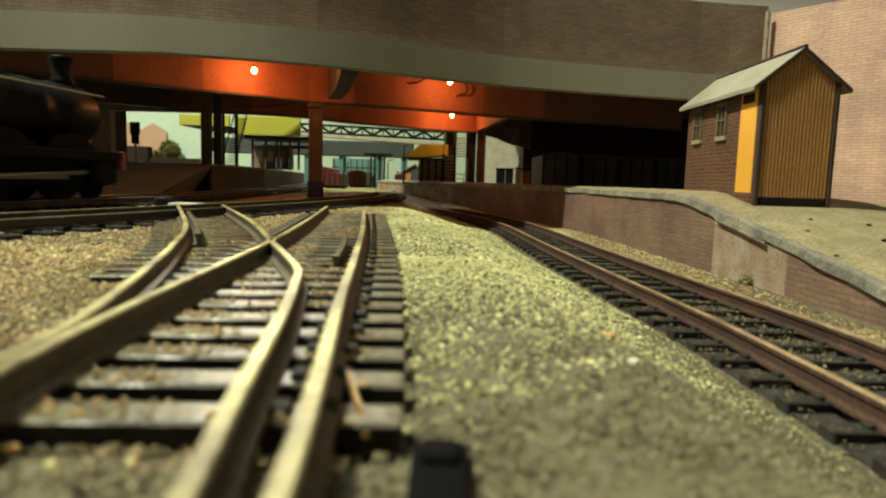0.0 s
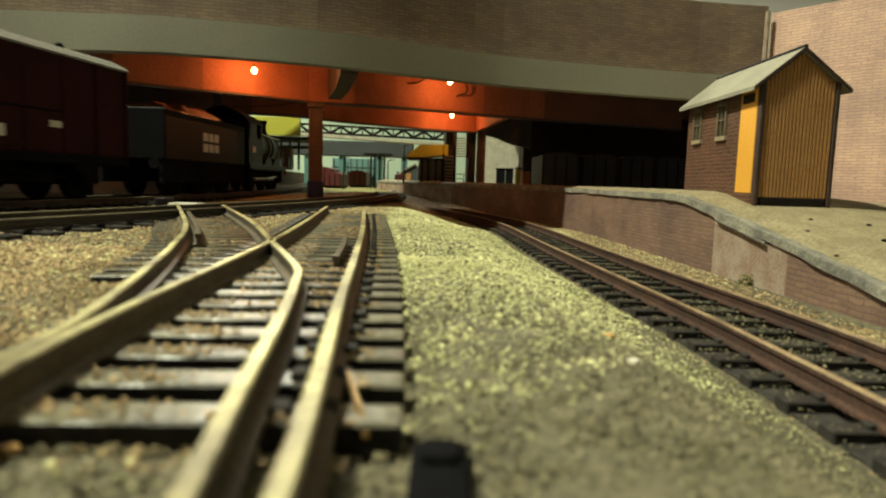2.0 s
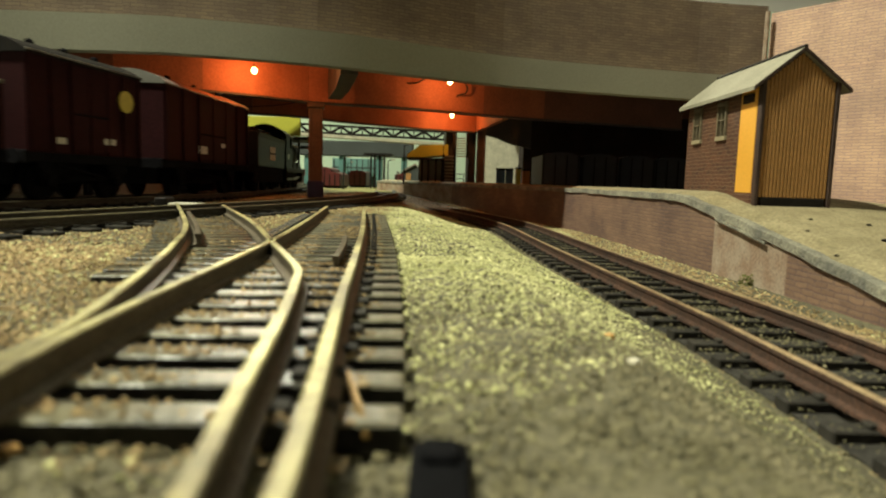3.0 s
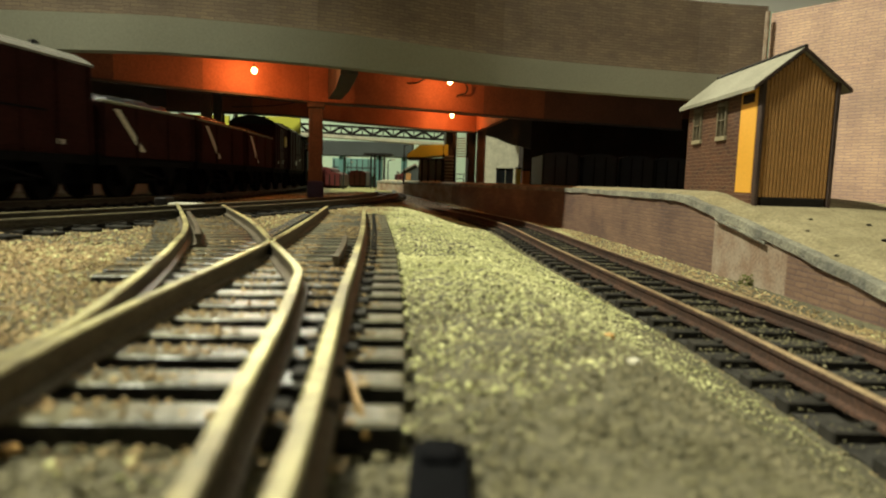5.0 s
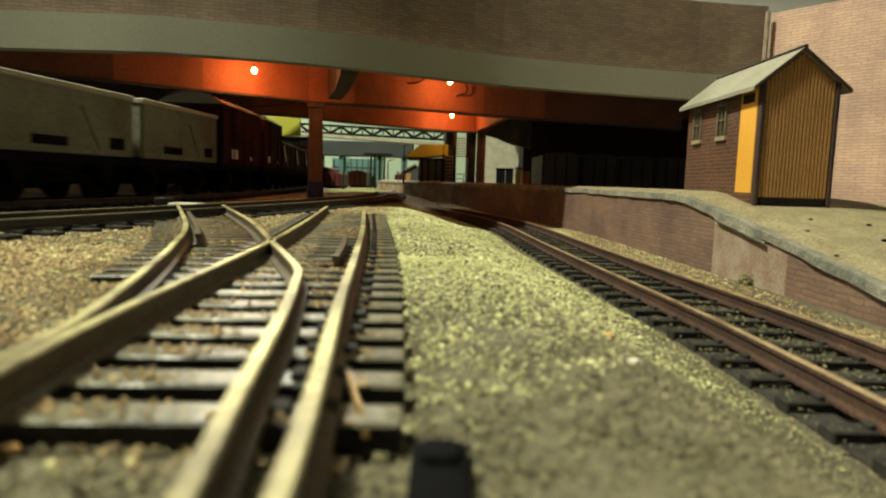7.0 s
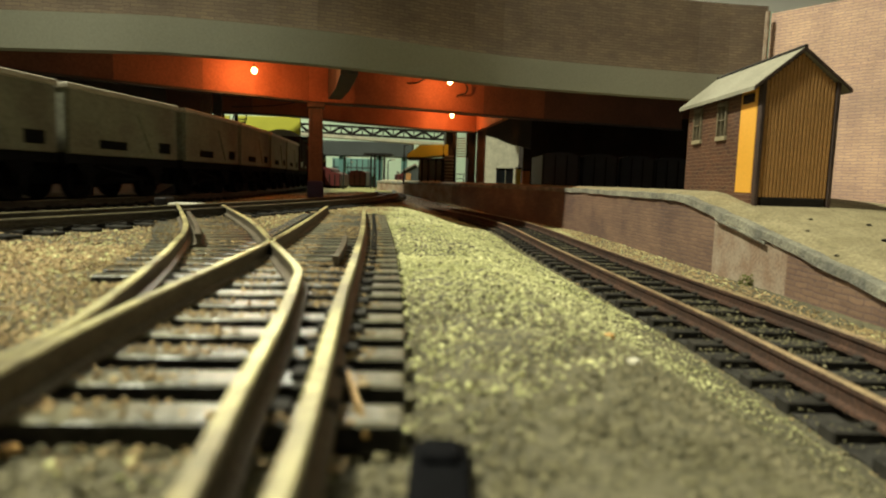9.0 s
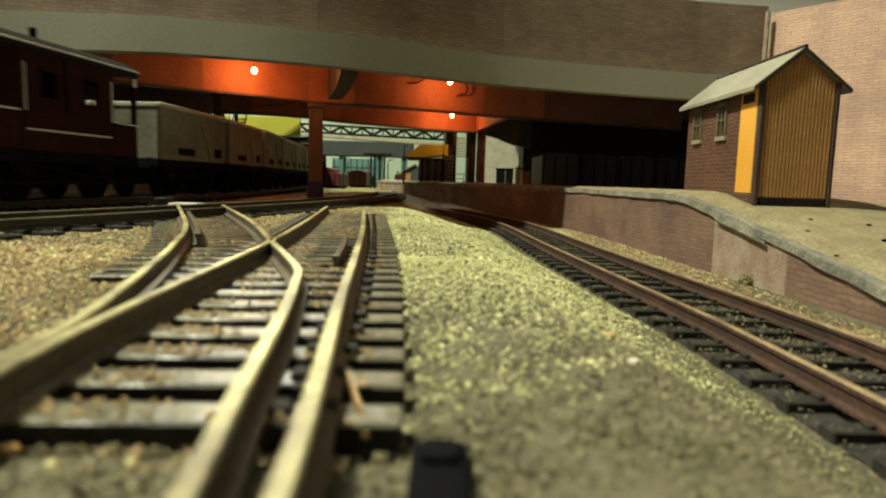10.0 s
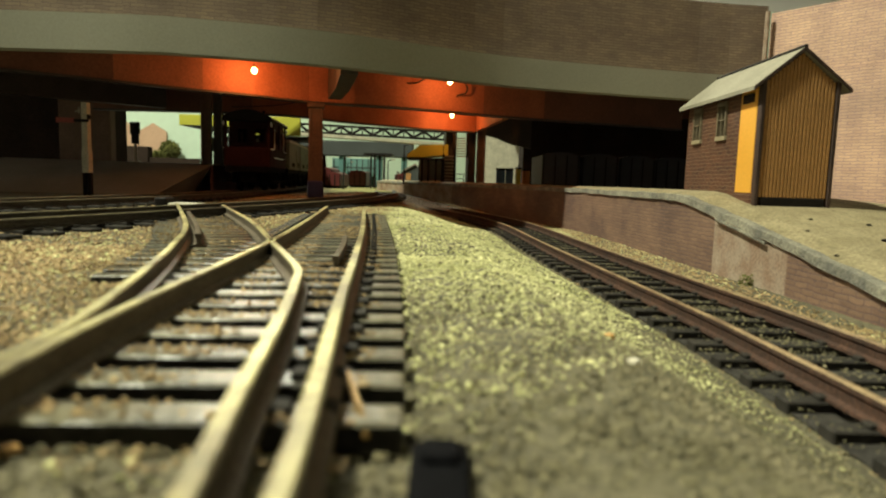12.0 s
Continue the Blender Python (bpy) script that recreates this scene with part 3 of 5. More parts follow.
def pier(x, y, w, d, z0, z1, mat, plinth=None):
    t = thing("bridge_pier", "square brown steel pier under the road bridge", "pier", mm(x, y, 0, 0, 0, 12), "bridge piers", "structure")
    bm = bmesh.new()
    box(bm, -w / 2, w / 2, -d / 2, d / 2, z0, z1, 0.4)
    for s in (-1, 1):
        box(bm, s * w / 2 - 0.9, s * w / 2 + 0.9, -d / 2 - 0.7, d / 2 + 0.7, z0, z1 - 1.5, 0.2)
    part("shaft", bm, mat, t)
    bm = bmesh.new()
    box(bm, -w / 2 - 2, w / 2 + 2, -d / 2 - 2, d / 2 + 2, z1 - 3, z1, 0.5)
    part("cap", bm, mat, t)
    if plinth:
        bm = bmesh.new()
        box(bm, -w / 2 - 1.6, w / 2 + 1.6, -d / 2 - 1.6, d / 2 + 1.6, z0, z0 + 11, 0.8)
        part("plinth", bm, plinth, t, "dark blue painted plinth")
    return t


PIER_BROWN = material("brown_pier_paint", (0.15, 0.082, 0.048), 0.6, 0, 0.25, 0.9, 12, 0.2)
PIER_BLUE = material("dark_blue_plinth", (0.03, 0.03, 0.10), 0.5, 0, 0.25, 0.9, 12, 0.2)
pier(-83, 400, 7, 8, 0, 59.4, PIER_BROWN, PIER_BLUE)
pier(-166, 436, 5, 5, 19.5, 83.8, PIER_BROWN)
pier(-158.5, 437, 3.5, 4, 19.5, 83.8, DARK_STEEL)
pier(4, 604, 9, 7, -6, 83.8, DARK_STEEL)
pier(24, 604, 6, 7, -6, 83.8, DARK_STEEL)
pier(33.5, 600, 5, 6, -6, 83.8, PIER_BROWN)

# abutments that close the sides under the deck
# Near-black holds the shade under the deck; the right-hand wall is added.
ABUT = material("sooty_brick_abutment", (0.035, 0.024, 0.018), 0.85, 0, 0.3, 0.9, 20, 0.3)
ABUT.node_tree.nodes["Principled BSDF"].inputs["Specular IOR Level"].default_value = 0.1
for name, x0, x1, y0, y1, z0, z1, lab in (("abutment", -430, -264, 480, 520, -1, 83.8, "near-black brick abutment closing the side bay"), ("abutment", 80, 430, 650, 690, -12, 83.8, "black wall added for the shade at the back of the side bay")):
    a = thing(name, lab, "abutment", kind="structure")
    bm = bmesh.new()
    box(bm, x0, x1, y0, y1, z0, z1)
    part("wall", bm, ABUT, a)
a = thing("abutment", "brown brick pilaster beside the opening", "abutment", kind="structure")
bm = bmesh.new()
box(bm, -292, -253, 474, 482, 18, 83.8, 0.5)
part("pilaster", bm, PIER_BROWN, a)


BASE_WOOD = material("pine_board", (0.42, 0.29, 0.16), 0.7, 0, 0.15, 3, 60, 0.2)

# ---- bulbs and wires under the deck ----
BULB = glow("orange_bulb_glass", (1.0, 0.5, 0.16), 26.0)
WIRE = material("black_wire", (0.02, 0.015, 0.012), 0.5, 0, 0.1, 1, 10, 0)
BRASS = material("brass_socket", (0.35, 0.22, 0.08), 0.4, 0.8, 0.2, 1, 10, 0.1)


def bulb(x, y, z):
    t = thing("grain_bulb", "small glowing orange grain bulb under the bridge deck", "lamp", mm(x, y, z), "bulbs under the bridge")
    bm = bmesh.new()
    turned(bm, [(-1.9, 0.3), (-1.6, 0.95), (-0.9, 1.5), (0.2, 1.6), (1.0, 1.25), (1.5, 0.75)], 14, "z")
    ob = part("glass_bulb", bm, BULB, t, smooth=True)
    ob.visible_shadow = False
    bm = bmesh.new()
    rod(bm, (0, 0, 1.4), (0, 0, 3.2), 0.75, 8)
    rod(bm, (0, 0, 3.0), (0, 0, 84 - z), 0.22, 6)
    part("lead", bm, BRASS, t)
    return t


bulb(-108.4, 356, 71.6)
bulb(1.5, 408, 76.7)
bulb(4.4, 550, 69.9)


def wire(points, r=0.5):
    c = bpy.data.curves.new("wire", "CURVE")
    c.dimensions, c.bevel_depth, c.bevel_resolution = "3D", r * MM, 1
    sp = c.splines.new("BEZIER")
    sp.bezier_points.add(len(points) - 1)
    for b, p in zip(sp.bezier_points, points):
        b.co = Vector(p) * MM
        b.handle_left_type = b.handle_right_type = "AUTO"
    c.materials.append(WIRE)
    return tagged(new("lamp_wire", c), "thin black lamp wire hanging in a loop", "wire", "lamp wires")


def hung(points):
    """A wire drawn at the girder's face, carried back to the near cross girder."""
    return [(x * 1.3, y * 1.3, 13.5 + (z - 13.5) * 1.3) for x, y, z in points]


wire(hung([(-9, 322, 67.5), (-13, 321, 63.5), (-20, 321, 61.8), (-25, 322, 64.0), (-24, 324, 67.3)]), 0.6)
wire(hung([(4, 326, 67.5), (9, 330, 64.0), (10, 332, 60.0), (5, 334, 57.5), (8, 336, 56.5), (11, 338, 63.5)]), 0.6)
wire(hung([(12, 330, 67.0), (22, 332, 66.2), (34, 337, 67.5)]), 0.35)
wire([(-146, 392, 62.5), (-124, 385, 60.2), (-112, 390, 62.5)], 0.35)
wire([(-150, 440, 60.0), (-118, 452, 64.0), (-96, 470, 72.0)], 0.4)

# ---- lineside hut ----
DRAB = material("drab_window_paint", (0.15, 0.12, 0.07), 0.7, 0, 0.2, 0.8, 8, 0.1)
hut = thing("lineside_hut", "brick and ochre-boarded lineside hut with orange door", "hut", mm(89.5, 181, 0))
W, L, E0, B0 = 21.6, 53.0, 44.2, 6.0
bm = bmesh.new()
# brick side towards the line with two window holes and a doorway
ys, zs = [0, 1.9, 12.0, 21.0, 27.5, 40.5, 47.0, L], [B0, 12.5, 30.5, 40.5, E0]
holes = {(3, 2), (5, 2), (1, 1), (1, 2), (1, 3)}
for i in range(len(ys) - 1):
    for k in range(len(zs) - 1):
        if (i, k) in holes:
            continue
        box(bm, ys[i], ys[i + 1], -1.6, 0, zs[k], zs[k + 1])
part("brick_wall", bm, BRICK_HUT, hut, "dark red brick side wall", m=mm(0, 0, 0, 0, 0, 90))
for c in (24.2, 43.7):
    bm = bmesh.new()
    for a in ((-3.4, 3.4, 40.2, 41.4), (-3.4, -2.6, 30.5, 40.5), (2.6, 3.4, 30.5, 40.5), (-0.2, 0.2, 30.4, 40.2), (-2.8, 2.8, 35.3, 35.7)):
        box(bm, -0.7, 1.0, a[0], a[1], a[2], a[3], 0.1)
    wf = part("window_frame", bm, DRAB, hut, "drab brown window frame", m=mm(0, c, 0))
    bm = bmesh.new()
    box(bm, -0.8, 1.0, -3.7, 3.7, 29.0, 30.4, 0.12)
    part("sill", bm, CREAM, wf, "cream window sill")
    bm = bmesh.new()
    box(bm, 1.0, 1.3, -3, 3, 30.6, 40.4)
    part("pane", bm, PANE, wf)
bm = bmesh.new()
box(bm, -0.2, 0.9, 2.0, 11.9, 12.5, 43.6, 0.15)
door = part("door", bm, DOOR_ORANGE, hut, "bright orange door")
bm = bmesh.new()
box(bm, -0.5, 0.5, 3.6, 10.4, 38.9, 41.6, 0.15)
part("transom", bm, TRIM_BLACK, hut, "dark transom light")
bm = bmesh.new()
box(bm, -0.3, 1.2, 1.9, 12.2, 5.0, 12.4, 0.2)
part("doorstep", bm, BRICK_HUT, hut, "dark brick doorstep")
# boarded gable
TRIM_BROWN = material("dark_brown_trim", (0.05, 0.026, 0.017), 0.75, 0, 0.3, 0.8, 9, 0.3)
GROOVE = material("dark_board_groove", (0.11, 0.05, 0.015), 0.7, 0, 0.2, 0.9, 14, 0.1)
bm = bmesh.new()
ridge_x, ridge_z = 10.6, 53.0
prism(bm, [(0.4, 10.5), (W - 0.4, 10.5), (W - 0.4, E0 - 0.6), (ridge_x, ridge_z - 0.5), (0.4, E0 - 0.6)], 0.0, 1.2)
part("gable_back", bm, GROOVE, hut, "ochre boarded gable")
n = 19
for i in range(n):
    x0 = 1.0 + (W - 2.0) * i / n
    x1 = x0 + (W - 2.0) / n - 0.2
    xc = 0.5 * (x0 + x1)
    top = E0 - 0.8 + (ridge_z - E0) * (1 - abs(xc - ridge_x) / ridge_x)
    bm = bmesh.new()
    box(bm, x0, x1, -0.55, 0.05, 11.5, top, 0.12)
    part("board", bm, TIMBER, hut)
for x in (-0.3, W - 0.9):
    bm = bmesh.new()
    box(bm, x, x + 1.2, -0.9, 1.0, B0, E0 + 0.4, 0.2)
    part("corner_post", bm, TRIM_BROWN, hut, "dark brown corner post")
bm = bmesh.new()
box(bm, 1.5, W - 1.5, -0.7, 1.0, B0, 11.4, 0.2)
part("plinth", bm, TRIM_BLACK, hut, "black plinth")
bm = bmesh.new()
box(bm, W - 1.6, W, 1.0, L, B0, E0)
prism(bm, [(0.2, B0), (W, B0), (W, E0 - 0.6), (ridge_x, ridge_z - 0.5), (0.2, E0 - 0.6)], L - 1.4, L)
part("rear_wall", bm, BRICK_HUT, hut)
for side in (-1, 1):
    bm = bmesh.new()
    ex = -2.9 if side < 0 else W + 3.2
    ez = ridge_z + (E0 - ridge_z) * abs(ex - ridge_x) / ridge_x * (1.0 if side < 0 else 0.95)
    prism(bm, [(ridge_x - side * 0.2, ridge_z + 1.1), (ex, ez + 1.0), (ex, ez - 0.2), (ridge_x - side * 0.2, ridge_z - 0.2)], -1.1, L + 2.4)
    part("roof_slope", bm, ROOF_SLATE, hut, "pale grey felted roof slope")
    bm = bmesh.new()
    prism(bm, [(ridge_x, ridge_z + 0.9), (ex, ez + 0.8), (ex, ez - 0.2), (ridge_x, ridge_z - 0.2)], -1.5, -1.0)
    part("bargeboard", bm, TRIM_BROWN, hut, "dark brown bargeboard")
bm = bmesh.new()
rod(bm, (ridge_x, -1.4, ridge_z + 1.0), (ridge_x, L + 2.4, ridge_z + 1.0), 0.6, 6)
part("ridge_cap", bm, TRIM_BLACK, hut)

# ---- far-side platform with its ramp ----
left = thing("platform", "dark brick platform with a sloping grey ramp end", "platform", kind="structure")
MAROON_BRICK = brick_material("maroon_brick", (0.13, 0.05, 0.04), (0.10, 0.04, 0.035), (0.10, 0.06, 0.05), 3.2, 1.1)
RAMP = material("grey_ramp_card", (0.23, 0.215, 0.18), 0.85, 0, 0.12, 0.9, 20, 0.3)
bm = bmesh.new()
v = [bm.verts.new(q) for q in ((-300, 345, -0.5), (-172, 366, -0.5), (-158, 425, 19.5), (-300, 425, 20.5), (-172, 425, -0.5), (-300, 425, -0.5))]
for q in ((0, 1, 2, 3), (1, 4, 2), (0, 3, 5), (3, 2, 4, 5), (0, 5, 4, 1)):
    bm.faces.new([v[i] for i in q])
part("ramp", bm, RAMP, left, "plain grey ramp")
bm = bmesh.new()
edge = [Vector((x, y, 0)) for x, y in ((-158, 425), (-163, 500), (-174, 600), (-197, 740), (-216, 860), (-258, 1100), (-330, 1470))]
for a, b in zip(edge, edge[1:]):
    q = [bm.verts.new((c.x - o, c.y, 19.8)) for c in (a, b) for o in (0, 260)]
    bm.faces.new((q[0], q[1], q[3], q[2]))
part("deck", bm, RAMP, left)
for a, b in zip(edge, edge[1:]):
    bm = bmesh.new()
    box(bm, 0, (b - a).length, 0, 1.5, -1, 19.7)
    part("retaining_wall", bm, MAROON_BRICK, left, m=mm(a.x, a.y, 0, 0, 0, math.degrees(math.atan2(b.y - a.y, b.x - a.x))))
bm = bmesh.new()
sweep(bm, [Vector((p.x, p.y, 19.8)) for p in edge], [(-2.5, -0.8), (0.9, -0.8), (0.9, 0.5), (-2.5, 0.5)])
part("coping", bm, COPING, left)

# ---- point-rodding box between the running lines ----
WHITE = material("dirty_white_paint", (0.55, 0.53, 0.40), 0.6, 0, 0.25, 0.9, 8, 0.2)
cover = thing("rodding_cover", "pale yellow cover plate with a black end block on the sleepers", "cover", mm(-95.5, 209.2, 1.2, 0, 0, 4))
bm = bmesh.new()
box(bm, 3.8, 13.5, -4, 4, -1.8, 2.3, 0.3)
part("plate", bm, WHITE, cover, "pale yellow plate")
bm = bmesh.new()
box(bm, -0.5, 3.4, -4, 4, -1.8, 4.0, 0.4)
part("block", bm, TRIM_BLACK, cover, "black end block")

# ---- signals ----
sig = thing("semaphore_signal", "white timber semaphore post with a red arm", "signal", mm(-191, 334, 0))
RED = material("dull_red_paint", (0.34, 0.07, 0.05), 0.6, 0, 0.2, 0.9, 8, 0.1)
bm = bmesh.new()
box(bm, -1.7, 1.7, -1.7, 1.7, 13, 49, 0.3)
part("post", bm, WHITE, sig)
bm = bmesh.new()
box(bm, -1.95, 1.95, -1.95, 1.95, 12, 24, 0.3)
part("lower_post", bm, WHITE, sig)
bm = bmesh.new()
for s in (-1.3, 1.3):
    box(bm, s - 0.9, s + 0.9, -1.2, 1.2, -0.5, 12.2, 0.15)
part("foot", bm, TRIM_BLACK, sig, "black forked foot")
bm = bmesh.new()
box(bm, -14.5, -5.0, -0.4, 0.4, 38.0, 40.6, 0.1)
part("arm", bm, RED, sig, "dull red signal arm", m=mm(0, -2.0, 0))
bm = bmesh.new()
box(bm, -5.2, 2.4, -0.5, 0.5, 38.6, 40.0, 0.1)
box(bm, 2.0, 3.4, -1.0, 1.0, 40.0, 42.5, 0.3)
part("spectacle", bm, TRIM_BLACK, sig, m=mm(0, -2.0, 0))
bm = bmesh.new()
rod(bm, (-5.6, 0, 44.0), (-1.2, 0, 45.2), 0.35, 6)
rod(bm, (-3.6, 0, 43.2), (-3.6, 0, 46.2), 0.5, 6)
rod(bm, (-1.9, -0.4, 8), (-1.9, -0.4, 44), 0.2, 5)
part("lamp_bracket", bm, COPING, sig)

col = thing("colour_light_signal", "black colour-light signal on a grey post", "signal", mm(-220, 445, 20))
bm = bmesh.new()
rod(bm, (0, 0, 0), (0, 0, 14), 1.0, 8)
box(bm, -3.2, 3.2, -2, 2, -0.4, 0.8, 0.2)
part("post", bm, COPING, col)
bm = bmesh.new()
box(bm, -3.4, 3.4, -1.2, 1.2, 19.5, 28.2, 0.6)
rod(bm, (0, -1.2, 26), (0, -2.8, 26), 1.2, 8)
rod(bm, (0, -1.2, 22.3), (0, -2.8, 22.3), 1.2, 8)
part("head", bm, TRIM_BLACK, col)
bm = bmesh.new()
box(bm, -2.2, 2.4, -1.6, 1.2, 13, 19.8, 0.5)
part("junction_box", bm, TRIM_BLACK, col)

# ---- backdrop with flat painted houses ----
sky = thing("backdrop", "pale blue-green sky board behind the station", "backdrop", kind="structure")
bm = bmesh.new()
box(bm, -800, 800, 1480, 1490, -20, 420)
part("sky_board", bm, SKY_CARD, sky)
bm = bmesh.new()
box(bm, -800, -330, 900, 904, -1, 200)
part("sky_board", bm, SKY_CARD, sky)
HOUSE = material("pink_house_card", (0.55, 0.36, 0.24), 0.9, 0, 0.1, 2, 40, 0)
for x, w, h, r in ((-457, 37, 71, 13.7), (-417.7, 39, 71, 11.6)):
    t = thing("flat_house", "flat pinkish-brown painted house on the backdrop", "house", mm(x, 896, 0), "painted houses")
    bm = bmesh.new()
    prism(bm, [(-w / 2, -1), (w / 2, -1), (w / 2, h), (0, h + r), (-w / 2, h)], 0, 2)
    part("facade", bm, HOUSE, t)


def clump(bm, x, y, z, rx, rz, n, size, seed):
    rng = random.Random(seed)
    for _ in range(n):
        a, u = rng.uniform(0, 2 * math.pi), rng.uniform(-1, 1)
        k = rng.uniform(0.75, 1.05)
        s = math.sqrt(1 - u * u)
        c = Vector((x + rx * k * s * math.cos(a), y + rx * k * s * math.sin(a), z + rz * k * u))
        d = [Vector((rng.gauss(0, 1), rng.gauss(0, 1), rng.gauss(0, 1))).normalized() * size for _ in range(2)]
        bm.faces.new([bm.verts.new(c), bm.verts.new(c + d[0]), bm.verts.new(c + d[0] + d[1]), bm.verts.new(c + d[1])])


LEAF = material("green_foam_leaves", (0.16, 0.17, 0.04), 0.9, 0, 0.35, 2, 12, 0.2)
BARK = material("bark_brown", (0.12, 0.08, 0.05), 0.9, 0, 0.3, 1, 8, 0.3)
for x, y, z, rx, rz in ((-387, 880, 44, 13, 12.5), (-407, 882, 34, 9, 8)):
    t = thing("tree", "small round dark green scatter-foam tree", "tree", mm(x, y, 0), "small trees")
    bm = bmesh.new()
    rod(bm, (0, 0, 0), (0, 0, z), 2.2, 7, 1.0)
    for k in range(4):
        rod(bm, (0, 0, z * 0.6), (rx * 0.5 * math.cos(k * 1.6), rx * 0.5 * math.sin(k * 1.6), z + 5), 0.9, 5, 0.4)
    part("trunk", bm, BARK, t)
    bm = bmesh.new()
    clump(bm, 0, 0, z, rx, rz, 1500, 2.4, int(-x))
    part("crown", bm, LEAF, t)
t = thing("low_wall", "dark low wall along the far edge of the yard", "wall")
bm = bmesh.new()
box(bm, -520, -330, 840, 846, -1, 33, 0.5)
box(bm, -520, -397, 836, 850, 24, 47, 0.5)
part("wall", bm, ABUT, t)

# ---- timber baseboard that carries the layout ----
base = thing("baseboard", "plain timber baseboard table that carries the layout", "table")
bm = bmesh.new()
box(bm, -800, 800, -1900, 1600, -60, -16, 1)
part("top", bm, BASE_WOOD, base)
for x in (-760, 760):
    for y in (-1850, -150, 1550):
        bm = bmesh.new()
        box(bm, x - 25, x + 25, y - 25, y + 25, -900, -59, 2)
        part("leg", bm, BASE_WOOD, base)

# ---- the room around the layout ----
room = thing("room_wall", "plain white room wall round the layout", "wall", kind="structure")
for x0, x1, y0, y1 in ((-1500, -1450, -3000, 2200), (1450, 1500, -3000, 2200), (-1500, 1500, 2200, 2250), (-1500, 1500, -3050, -3000)):
    bm = bmesh.new()
    box(bm, x0, x1, y0, y1, -900, 1500)
    part("wall", bm, ROOM_WHITE, room)
bm = bmesh.new()
box(bm, -1500, 1500, -3050, 2250, 1500, 1540)
tagged(part("ceiling", bm, ROOM_WHITE), "plain white room ceiling", "ceiling", kind="structure")
bm = bmesh.new()
box(bm, -1500, 1500, -3050, 2250, -940, -900)
tagged(part("floor", bm, ROOM_FLOOR), "brown boarded room floor", "floor", kind="structure")


# ---- station behind the bridge ----
SLATE_GREY = material("slate_grey_steel", (0.055, 0.066, 0.064), 0.7, 0, 0.2, 1, 30, 0.1)
TEAL = material("teal_paint", (0.10, 0.24, 0.22), 0.6, 0, 0.2, 1, 20, 0.1)
BLUE = material("blue_bin_paint", (0.05, 0.14, 0.26), 0.5, 0, 0.15, 1, 15, 0.1)
MAROON = material("maroon_body_paint", (0.105, 0.018, 0.016), 0.42, 0, 0.25, 0.9, 14, 0.15)

far_bridge = thing("footbridge", "dark lattice girder footbridge with a pale deck edge", "footbridge", mm(-250, 775, 0, 0, 0, 8.5))
SPAN, ZB, ZT = 262.0, 69.3, 79.8
for name, z0, z1 in (("bottom_chord", ZB - 1.0, ZB + 1.8), ("top_chord", ZT - 1.8, ZT + 1.0)):
    bm = bmesh.new()
    box(bm, 0, SPAN, -1, 1, z0, z1, 0.2)
    part(name, bm, TRIM_BLACK, far_bridge, m=mm(0, 0, 0, 0, 0.9))
panels = 20
for i in range(panels):
    bm = bmesh.new()
    a, b = SPAN * i / panels, SPAN * (i + 1) / panels
    up = i % 2 == 0
    rod(bm, (a, 0, ZB + 1 if up else ZT - 1), (b, 0, ZT - 1 if up else ZB + 1), 1.6, 4)
    part("diagonal", bm, TRIM_BLACK, far_bridge, m=mm(0, 0, 0, 0, 0.9))
    bm = bmesh.new()
    rod(bm, (b, 0, ZB), (b, 0, ZT), 0.8, 4)
    part("upright", bm, TRIM_BLACK, far_bridge, m=mm(0, 0, 0, 0, 0.9))
bm = bmesh.new()
box(bm, 0, SPAN, -3, 14, 66.4, 70.4, 0.3)
part("deck", bm, WHITE, far_bridge, "pale deck edge", m=mm(0, 0, 0, 0, 1.9))

second = thing("road_bridge", "plain dark grey girder bridge beyond the station", "bridge", kind="structure")
bm = bmesh.new()
box(bm, -345, -48, 900, 940, 45, 66, 0.5)
part("girder", bm, SLATE_GREY, second)
for x in (-200, -150, -96, -60):
    bm = bmesh.new()
    box(bm, x - 4, x + 4, 905, 920, -1, 45.5, 0.5)
    part("column", bm, TEAL, second)

shelter = thing("platform_shelter", "flat-roofed dark shelter on slim columns", "shelter", mm(-84, 800, 0))
bm = bmesh.new()
box(bm, -20, 16, -6, 20, 43, 45.5, 0.3)
part("roof", bm, TRIM_BLACK, shelter)
for x in (-11, -6, 0, 6):
    bm = bmesh.new()
    rod(bm, (x, 0, -1), (x, 0, 43.2), 1.3, 8)
    part("column", bm, TRIM_BLACK, shelter)


def van_block(x, y, z, w, h, lab, mat, rz=0.0):
    t = thing("stabled_van", lab, "wagon", mm(x, y, z, 0, 0, rz), "stabled vans")
    bm = bmesh.new()
    prism(bm, [(-w / 2, 4), (w / 2, 4), (w / 2, h - 3), (w / 4, h - 0.6), (0, h), (-w / 4, h - 0.6), (-w / 2, h - 3)], 0, 60)
    part("body", bm, mat, t)
    for k in range(4):
        bm = bmesh.new()
        xx = -w / 2 + 1 + k * (w - 2) / 3
        box(bm, xx - 0.5, xx + 0.5, -0.8, 0.2, 4, h - 3, 0.1)
        part("strap", bm, TRIM_BLACK, t)
    bm = bmesh.new()
    box(bm, -w / 2 + 2, w / 2 - 2, 2, 58, -0.5, 4.2)
    part("underframe", bm, TRIM_BLACK, t)


van_block(-150, 760, 0, 24, 26, "maroon van standing beyond the pier", MAROON)
van_block(-118, 840, 0, 24, 24, "maroon van standing beyond the pier", MAROON)

